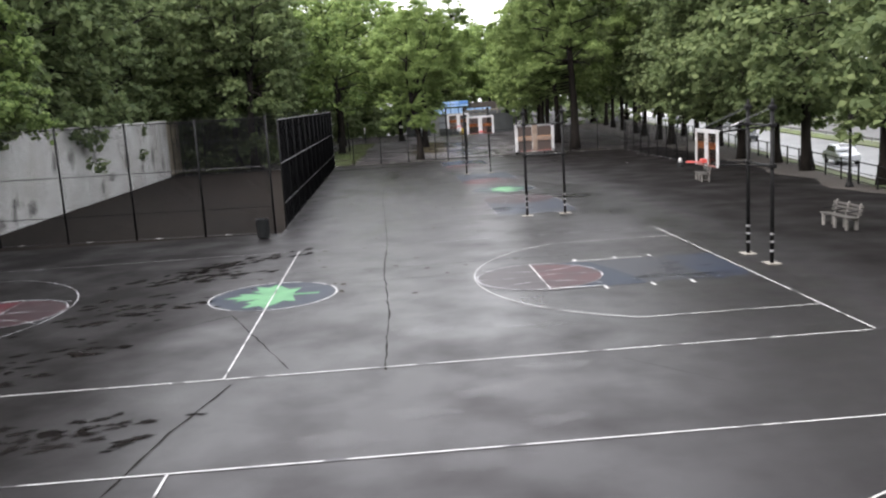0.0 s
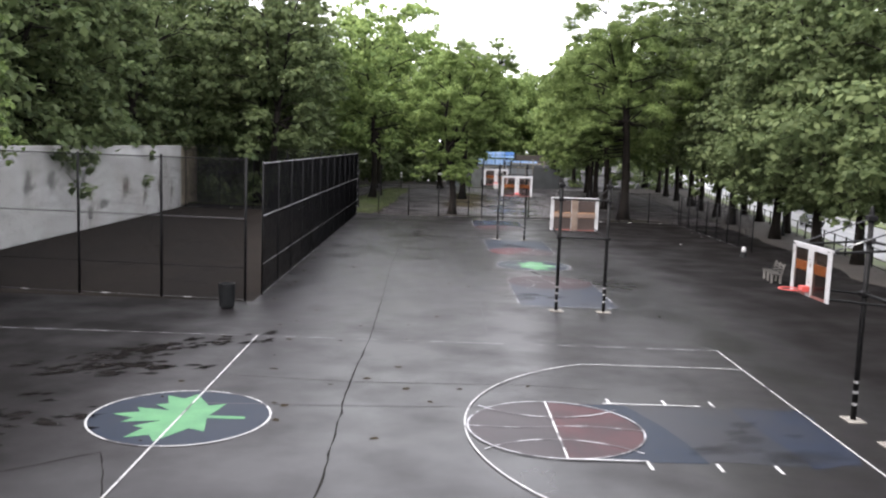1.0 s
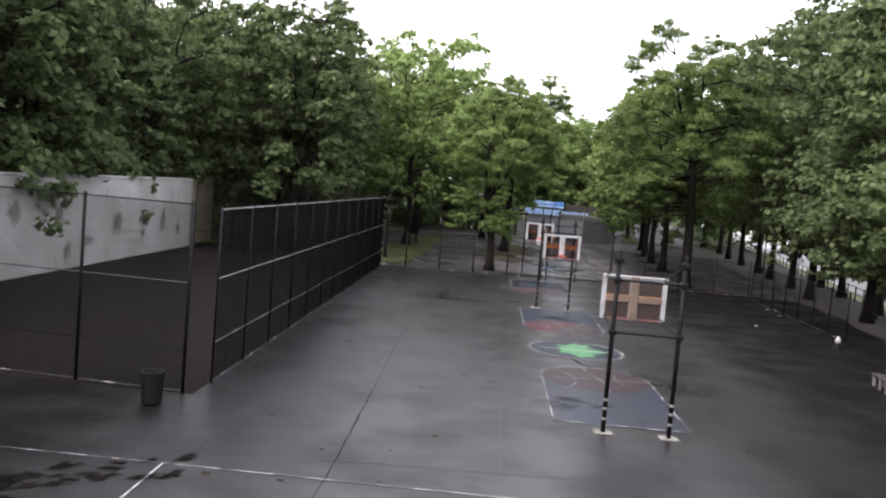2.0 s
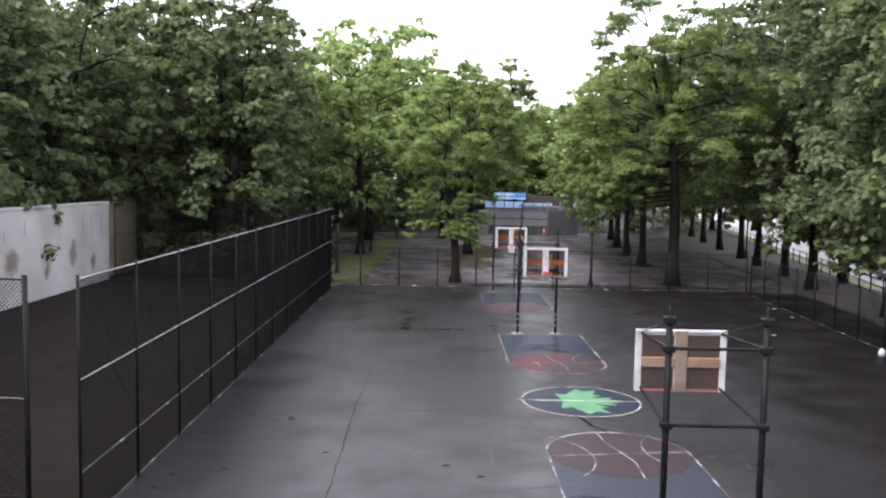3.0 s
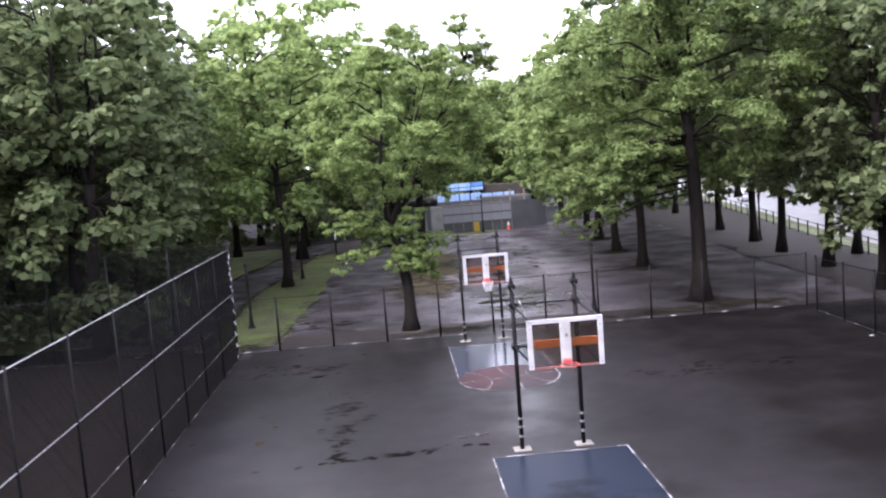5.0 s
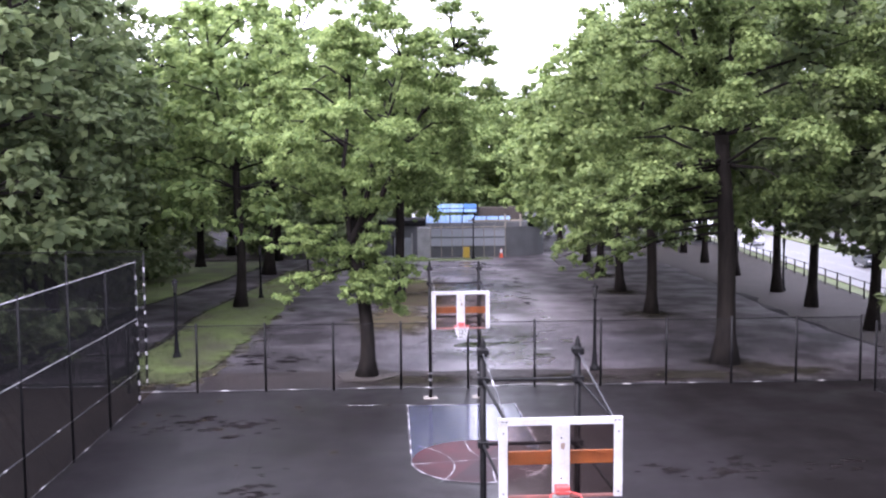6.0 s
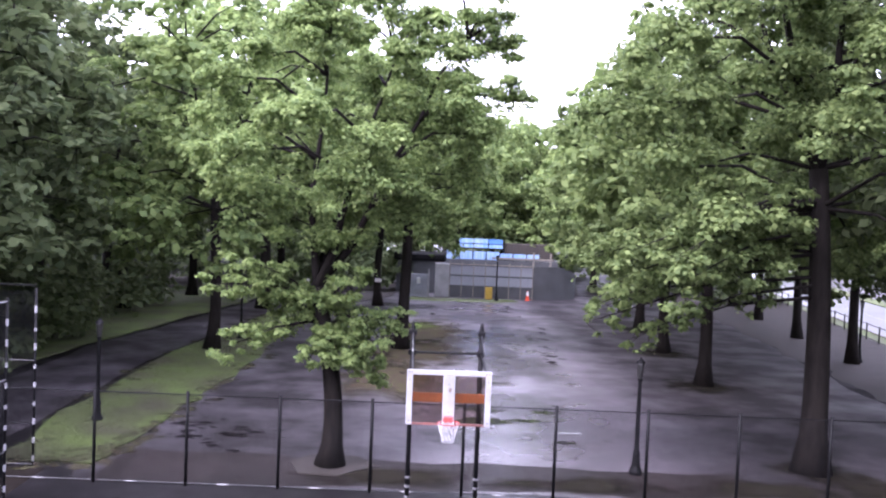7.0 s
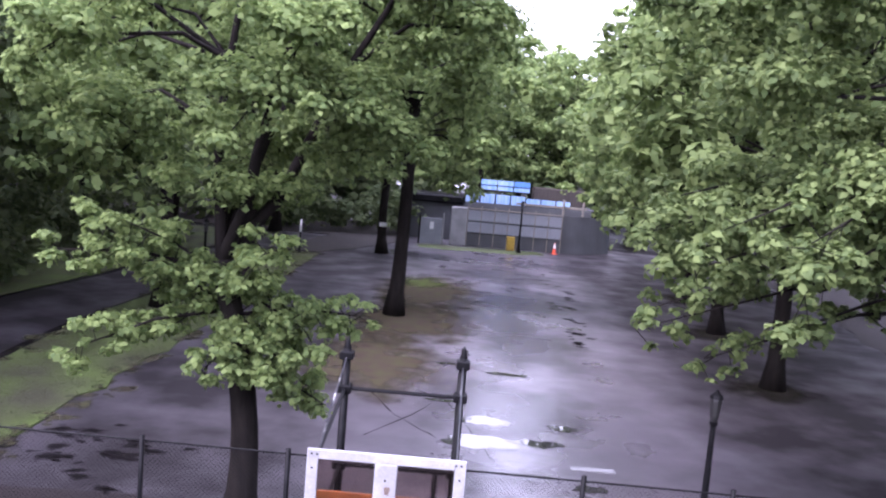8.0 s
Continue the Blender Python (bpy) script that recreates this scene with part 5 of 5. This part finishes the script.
# ---- cars on the road ----
def car(x, y, turn, mat, label, tall=1.0):
    g = thing("car", pose(x, y, LOW_Z + 0.008, 0, 0, turn), label, "car", "cars on the road")
    prof = [(-2.2, 0.35), (-2.25, 0.75), (-2.0, 0.95), (-1.35, 1.0), (-0.75, 1.45 * tall), (0.75, 1.48 * tall), (1.5, 1.05), (2.15, 0.98), (2.25, 0.6), (2.2, 0.35)]
    bm = B()
    rings = []
    for xx, inset in ((-0.88, 0.07), (-0.8, 0.0), (0.8, 0.0), (0.88, 0.07)):
        rings.append([bm.verts.new((xx * (0.86 if z > 1.2 else 1.0), py * (1 - inset * 0.3), z - inset * (z > 0.5))) for py, z in prof])
    for r0, r1 in zip(rings, rings[1:]):
        for k in range(len(prof)):
            bm.faces.new((r0[k], r0[(k + 1) % len(prof)], r1[(k + 1) % len(prof)], r1[k]))
    bm.faces.new(rings[0])
    bm.faces.new(list(reversed(rings[-1])))
    body = part("body", bm, mat, g)
    for s in (-1, 1):
        part("side_window", flat(B(), ((-1.15, 1.04), (-0.7, 1.37 * tall), (0.68, 1.4 * tall), (1.25, 1.06)), 0), M["car_glass"], body, m=Matrix(((0, 0, 1, s * 0.862), (1, 0, 0, 0), (0, 1, 0, 0), (0, 0, 0, 1))))
        for py in (-1.4, 1.4):
            w = part("wheel", lathe(B(), [(0.2, -0.1), (0.31, -0.1), (0.33, -0.06), (0.33, 0.06), (0.31, 0.1), (0.2, 0.1)], 16), M["tyre"], g, m=pose(s * 0.78, py, 0.33, 0, 90, 0))
            part("rim", lathe(B(), [(0.05, -0.108), (0.19, -0.104), (0.19, 0.104), (0.05, 0.108)], 12), M["galv"], w)
        part("headlight", box(B(), s * 0.62 - 0.16, s * 0.62 + 0.16, -2.27, -2.2, 0.68, 0.84, 0.02), M["white"], body)
    part("windscreen", flat(B(), ((-0.7, -1.33), (0.7, -1.33), (0.62, -0.8), (-0.62, -0.8)), 0), M["car_glass"], body, m=pose(0, -0.16, 0.12 + 0.94, 0, 0, 0) @ Matrix(((1, 0, 0, 0), (0, 1, 0, 0), (0, 0.78 * tall, 1, 1.0), (0, 0, 0, 1))))
    return g


car(kerb_x(53) + 2.4, 53.0, -10, M["car_a"], "silver car driving on the park road", 1.1)
car(kerb_x(88) + 2.6, 88.0, -10, M["car_b"], "dark car driving on the park road")
car(kerb_x(118) + 7.4, 118.0, -10, M["car_b"], "dark car on the park road", 1.15)
car(kerb_x(125) + 16.0, 125.0, 170, M["car_a"], "silver car on the far roadway", 1.1)
car(kerb_x(150) + 3.0, 150.0, -10, M["car_a"], "pale car on the park road", 1.25)

# ---- undergrowth and far woods ----
def thicket(name, boxes, count, size, clump, mat, label, seed, category="bushes"):
    """Leaf clumps filling plan boxes (x0, x1, y0, y1, top)."""
    rng = np.random.default_rng(seed)
    area = np.array([(b[1] - b[0]) * (b[3] - b[2]) for b in boxes])
    pick = rng.choice(len(boxes), count // 45, p=area / area.sum())
    bb = np.array(boxes, dtype=float)[pick]
    u = rng.random((len(pick), 3))
    c = np.stack([bb[:, 0] + u[:, 0] * (bb[:, 1] - bb[:, 0]), bb[:, 2] + u[:, 1] * (bb[:, 3] - bb[:, 2]), bb[:, 4] * (0.04 + 0.96 * u[:, 2]) * (0.75 + 0.3 * np.sin(bb[:, 0] + u[:, 1] * 40))], axis=1)
    v = leaf_arrays(rng, c, clump * (0.6 + 0.8 * rng.random(len(pick))), count, size, 0.8)
    v[:, 2] = np.maximum(v[:, 2], 0.02)
    o = new(name, leaf_mesh(name, v, mat))
    return tagged(o, label, category, kind="stuff")


thicket("undergrowth", [(-29, -22.2, -30, 62, 6.5), (-32, -21.6, 60, 68, 5.0), (-34, -15.5, 68, 118, 5.0), (-20.5, -9.5, 62.0, 65.5, 3.2), (-20, 2.5, 119.5, 123, 6.5), (21.5, 36, 120, 124, 3.5), (26.5, 30, -4, 22, 5.0), (-21, -13.4, 66, 100, 4.6), (-21, -13.0, 66, 98, 2.6)], 28000, 0.5, 1.3, M["leaf_a"], "dark dense undergrowth below the wood", 61)
thicket("far_woods", [(-70, -34, 0, 150, 17), (-70, 1, 122, 150, 15), (1, 24, 140, 150, 3.5), (24, 45, 124, 150, 13)], 30000, 1.1, 2.6, M["leaf_a"], "distant dark green woods", 62, "woods")
thicket("undergrowth", [(-24, 2.4, 114.5, 118.5, 5.0)], 4500, 0.55, 1.3, M["leaf_a"], "dark bushes beyond the footpath", 66)
thicket("far_woods", [(-9, 3.0, 123.5, 128, 7.0)], 3000, 0.8, 1.6, M["leaf_a"], "dark trees close behind the sheds", 65, "woods")
thicket("far_woods", [(-90, -5, 170, 210, 19), (-5, 40, 190, 215, 8), (40, 160, 170, 210, 19)], 16000, 1.8, 4.0, M["leaf_a"], "distant green tree belt", 63, "woods")
bm = B()
rng = np.random.default_rng(64)
pts = []
for i in range(18000):
    t = rng.random() * 330 - 40
    o = 27 + rng.random() * 14
    pts.append((kerb_x(t) + o, t, LOW_Z + 0.3 + rng.random() ** 1.3 * 11.5))
bm.free()
v = leaf_arrays(rng, np.array(pts), np.full(len(pts), 1.2), 20000, 0.8, 0.8)
tagged(new("far_woods", leaf_mesh("far_woods", v, M["leaf_a"])), "leafy belt beyond the roads", "woods", kind="stuff")

# grass blades
rng = np.random.default_rng(70)
n = 30000


def inside(outline, p):
    """Which plan points lie within a closed outline."""
    hit = np.zeros(len(p), bool)
    for (xa, ya), (xb, yb) in zip(outline, outline[1:] + outline[:1]):
        if ya != yb:
            hit ^= ((ya > p[:, 1]) != (yb > p[:, 1])) & (p[:, 0] < (xb - xa) * (p[:, 1] - ya) / (yb - ya) + xa)
    return hit


near = np.stack([-8.4 + 6.2 * rng.random(2 * n), 60.3 + 41.2 * rng.random(2 * n) ** 1.4], axis=1)
near = near[inside(STRIP, near)][:n]
xy = np.concatenate([near, np.stack([-28 + 15 * rng.random(n // 4), 66 + 44 * rng.random(n // 4)], axis=1)])
base = np.column_stack([xy, np.full(len(xy), 0.048)])
ang = rng.random(len(xy)) * math.tau
dx = np.column_stack([np.cos(ang), np.sin(ang), np.zeros(len(xy))]) * 0.013
up = np.column_stack([rng.normal(size=len(xy)) * 0.12, rng.normal(size=len(xy)) * 0.12, 0.025 + 0.03 * rng.random(len(xy))])
quad = np.stack([base - dx, base + dx, base + up + dx * 0.3, base + up - dx * 0.3], axis=1).reshape(-1, 3)
tagged(new("grass", leaf_mesh("grass", quad, M["blade"])), "short patchy green grass", "grass", kind="stuff")

# ---- puddles, cracks, stains, fallen leaves ----
def puddle(x, y, rx, ry, seed, mat="water", z=0.006, label="shallow rain puddle reflecting the sky", rough=0.45, turn=0.0):
    return tagged(part("puddle", flat(B(), blob(x, y, rx, ry, seed, 44, rough, turn), z), M[mat]), label, "puddle", "puddles", "structure")


for k, (x, y, rx, ry) in enumerate(((7.0, 69.2, 0.75, 0.4), (7.0, 67.3, 0.95, 0.5), (8.5, 67.6, 0.6, 0.3), (9.2, 69.05, 0.45, 0.3), (8.1, 74.5, 0.7, 0.2), (6.0, 75.3, 0.45, 0.2), (5.8, 70.8, 0.45, 0.15), (9.4, 64.7, 0.4, 0.2))):
    puddle(x, y, rx, ry, k + 1.5, z=0.012 + 0.0004 * k)
for k, (x, y, rx, ry) in enumerate(((7.6, 70.5, 3.2, 4.6), (9.4, 79.5, 3.0, 6.5), (10.0, 89.5, 3.4, 6.0), (9.0, 98.0, 5.0, 5.5), (6.8, 64.8, 2.6, 1.8), (3.2, 104.5, 5.0, 2.6), (13.0, 104.0, 4.5, 3.0))):
    tagged(part("puddle", soft_blob(B(), blob(x, y, rx, ry, k + 61.3, 40, 0.45), 0.0078 + 0.0004 * k), M["pool"]), "broad thin film of rain water on the path", "puddle", "puddles", "structure")
for k, (x, y, rx, ry) in enumerate(((3.6, 44.6, 0.3, 0.12), (3.1, 44.5, 0.25, 0.1), (5.6, 38.2, 0.25, 0.15))):
    puddle(x, y, rx, ry, k + 40.5, "water", 0.0062 + 0.0003 * k)
for k, (x, y, r) in enumerate(((-1.9, -5.6, 0.9), (-0.6, -4.6, 0.7), (0.9, -3.8, 0.8), (1.6, -5.4, 0.6), (2.2, -2.6, 0.7), (0.2, -6.8, 0.8), (2.6, 0.6, 0.8), (-0.2, 0.8, 0.7))):
    tagged(part("puddle", soft_blob(B(), blob(x, y, r * 1.4, r * 0.6, k + 3.3, 20, 0.7), 0.0085 + 0.0002 * k), M["sheen"]), "thin film of rain water on the asphalt", "puddle", "puddles", "structure")


def crack(pts, w, seed, label="dark open crack in the asphalt"):
    rnd = random.Random(seed)
    out, ws = [], []
    for a, b in zip(pts, pts[1:]):
        a, b = Vector(a), Vector(b)
        n = max(2, int((b - a).length / 0.35))
        for i in range(n):
            p = a.lerp(b, i / n)
            out.append((p.x + rnd.gauss(0, 0.012), p.y + rnd.gauss(0, 0.012)))
            ws.append(w * rnd.uniform(0.3, 1.3))
    out.append(pts[-1])
    ws.append(w * 0.4)
    return tagged(part("crack", band(B(), out, ws, 0.0065), M["crack"]), label, "crack", "cracks", "structure")


crack([(-1.15, -2.0), (-1.05, 3.0), (-1.2, 9.0), (-1.1, 14.0), (-1.2, 21.5)], 0.045, 1)
crack([(-1.2, 21.5), (-1.35, 30), (-1.3, 36.5)], 0.03, 2)
PATCH = [(-7.9, 1.5), (-5.2, 3.8), (-3.15, -1.4), (-4.4, -1.72), (-6.7, -1.35)]
crack([PATCH[0], PATCH[1], PATCH[2]], 0.03, 3, "fine crack round a repair patch")
crack([(-4.2, -2.2), (-4.8, -4.6), (-5.2, -7.0)], 0.05, 4)
crack([(5.3, 29.15), (5.45, 28.4), (5.75, 27.9), (5.85, 27.3)], 0.1, 5)
crack([(6.3, 26.5), (6.6, 25.2), (7.0, 24.4)], 0.09, 15)
crack([(3.6, -2.4), (4.4, -3.4), (5.0, -4.2)], 0.016, 8)
crack([(-1.1, 9.0), (-4.2, 9.3)], 0.025, 9)
crack([(-1.1, 9.0), (3.0, 9.2), (5.0, 9.0)], 0.025, 10)
crack([(3.8, 67.1), (5.0, 69.2), (5.5, 70.4)], 0.05, 14)
crack([(3.6, 71.2), (4.4, 69.2), (5.7, 67.4)], 0.05, 16)
crack([(5.0, 71.8), (6.0, 70.6), (7.2, 66.0)], 0.03, 17)
for k, (pts, w) in enumerate(((((2.45, 15.0), (2.5, 26.0), (2.6, 38.5)), 0.05), (((-4.6, 21.4), (-1.2, 21.9), (4.6, 23.7)), 0.05), (((-4.6, 29.2), (2.9, 29.8)), 0.06), (((-5.0, 6.9), (-1.0, 7.1), (3.0, 7.4)), 0.05),
                          (((-1.3, 36.5), (-1.0, 44.0), (-1.1, 57.0)), 0.04), (((-5.0, 36.8), (3.4, 37.2)), 0.05), (((-4.9, 14.6), (-1.1, 14.9), (4.5, 15.2)), 0.05))):
    joint = crack(list(pts), w, 40 + k, "faint dark joint between strips of asphalt")
    joint.data.materials[0] = M["joint"]
sheet("asphalt_patch", wavy([(-4.2, 59.3), (14, 59.3), (14, 61.6), (-4.2, 62.4)], 0.5, 6.0, 14), 0.0068, M["damp"], "dark muddy strip of asphalt along the low fence", "asphalt patch")
g = thing("concrete_slab", pose(9.65, 66.0, 0), "pale worn concrete slab set in the asphalt", "concrete slab", kind="structure")
part("slab", box(B(), -0.55, 0.55, -0.13, 0.13, 0.0, 0.03, 0.01), M["pier"], g)


def stains(name, cx, cy, sx, sy, count, size, seed, label, mat="stain", turn=0.0):
    rnd = random.Random(seed)
    bm = B()
    for k in range(count):
        u, v = rnd.gauss(0, 1) * sx, rnd.gauss(0, 1) * sy
        x, y = cx + u * math.cos(turn) - v * math.sin(turn), cy + u * math.sin(turn) + v * math.cos(turn)
        r = size * rnd.uniform(0.35, 1.2)
        soft_blob(bm, blob(x, y, r * 2.1, r * 1.15, seed + k * 1.37, 14, 0.7, turn + rnd.uniform(-0.5, 0.5)), 0.0072 + 0.00003 * k)
    return tagged(part(name, bm, M[mat]), label, "stain", kind="stuff")


stains("damp_stain", -6.7, 11.6, 1.5, 0.35, 60, 0.2, 3, "dark damp muddy smears on asphalt", turn=0.75)
stains("damp_stain", -7.4, 9.4, 1.2, 0.5, 36, 0.2, 4, "dark damp muddy smears on asphalt", turn=0.5)
stains("damp_stain", -8.2, 5.2, 1.0, 0.8, 40, 0.2, 5, "dark damp muddy smears on asphalt", turn=0.3)
stains("damp_stain", -6.6, -4.4, 0.9, 0.55, 46, 0.15, 7, "dark damp smears on asphalt", turn=0.2)
stains("damp_stain", -9.6, 0.5, 1.4, 1.6, 36, 0.2, 9, "dark damp smears on asphalt", turn=0.2)
stains("damp_stain", 1.0, 43.5, 1.2, 0.1, 34, 0.12, 23, "dark ragged muddy line on asphalt", "stain", 0.1)
stains("damp_stain", -0.5, 44.9, 0.12, 0.8, 22, 0.12, 29, "dark ragged muddy line on asphalt")
stains("damp_stain", -0.6, 47.6, 0.3, 1.6, 34, 0.16, 11, "dark muddy smears on asphalt", "faint")
stains("damp_stain", -2.8, 54.6, 1.3, 0.7, 44, 0.2, 13, "faint muddy smears on asphalt", "faint")
stains("damp_stain", -2.0, 64.5, 1.2, 1.0, 34, 0.22, 17, "dark muddy smears on asphalt", "faint")
stains("damp_stain", 12.5, 49.5, 2.2, 0.4, 30, 0.2, 19, "faint damp smears on asphalt", "faint")
stains("damp_stain", 5.6, 39.6, 0.8, 0.6, 5, 0.5, 37, "dark damp blot on a painted key", "blot")
stains("damp_stain", 7.2, 5.6, 0.8, 0.5, 9, 0.42, 39, "dark damp blot on a worn key", "blot", 0.3)
stains("damp_stain", 5.2, 22.0, 1.0, 0.7, 9, 0.42, 47, "dark damp blot on a worn key", "blot")
for pts, w in ((((6.5, 91.4), (8.2, 91.5)), 0.4), (((9.2, 97.0), (10.4, 97.6), (12.0, 97.9)), 0.45), (((9.9, 99.4), (11.6, 99.6), (12.2, 98.4)), 0.25), (((7.0, 88.2), (7.9, 88.5)), 0.3), (((5.6, 93.4), (6.6, 93.5)), 0.2), (((9.0, 92.8), (9.2, 92.0)), 0.3), (((7.4, 95.2), (8.2, 95.4)), 0.25), (((12.2, 101.5), (18.6, 101.0)), 0.2)):
    crack(list(pts), w, int(pts[0][1] * 10), "dark ragged break in the asphalt")
for k, (x, y) in enumerate(((12.6, 93.6), (12.3, 91.4), (12.0, 88.5), (11.8, 85.2), (11.5, 82.6), (11.25, 80.6), (11.2, 89.4), (11.1, 88.2))):
    stains("damp_stain", x, y, 0.12, 0.5, 9, 0.16, 101 + k, "dark broken trail in the asphalt", "stain", 0.25)
rnd = random.Random(9)
bm = B()
for k in range(75):
    x = rnd.uniform(-5.3, 3.4) if k % 3 else rnd.uniform(-5.4, -2.0)
    y = rnd.uniform(4, 58)
    s = rnd.uniform(0.03, 0.1) * (1.6 if k % 9 == 0 else 1)
    flat(bm, blob(x, y, s * 1.4, s, k * 0.77, 7, 0.6, rnd.uniform(0, 3)), 0.008)
tagged(part("fallen_leaves", bm, M["leaflit"]), "scattered dark fallen leaves and litter", "leaf litter", kind="stuff")
bm = B()
for x, y in ((19.5, 51.9), (19.3, 49.0), (16.3, 43.5)):
    box(bm, x, x + 0.16, y, y + 0.1, 0.004, 0.03, 0.01)
tagged(part("litter", bm, M["bag"]), "small white paper litter on asphalt", "litter", kind="stuff")
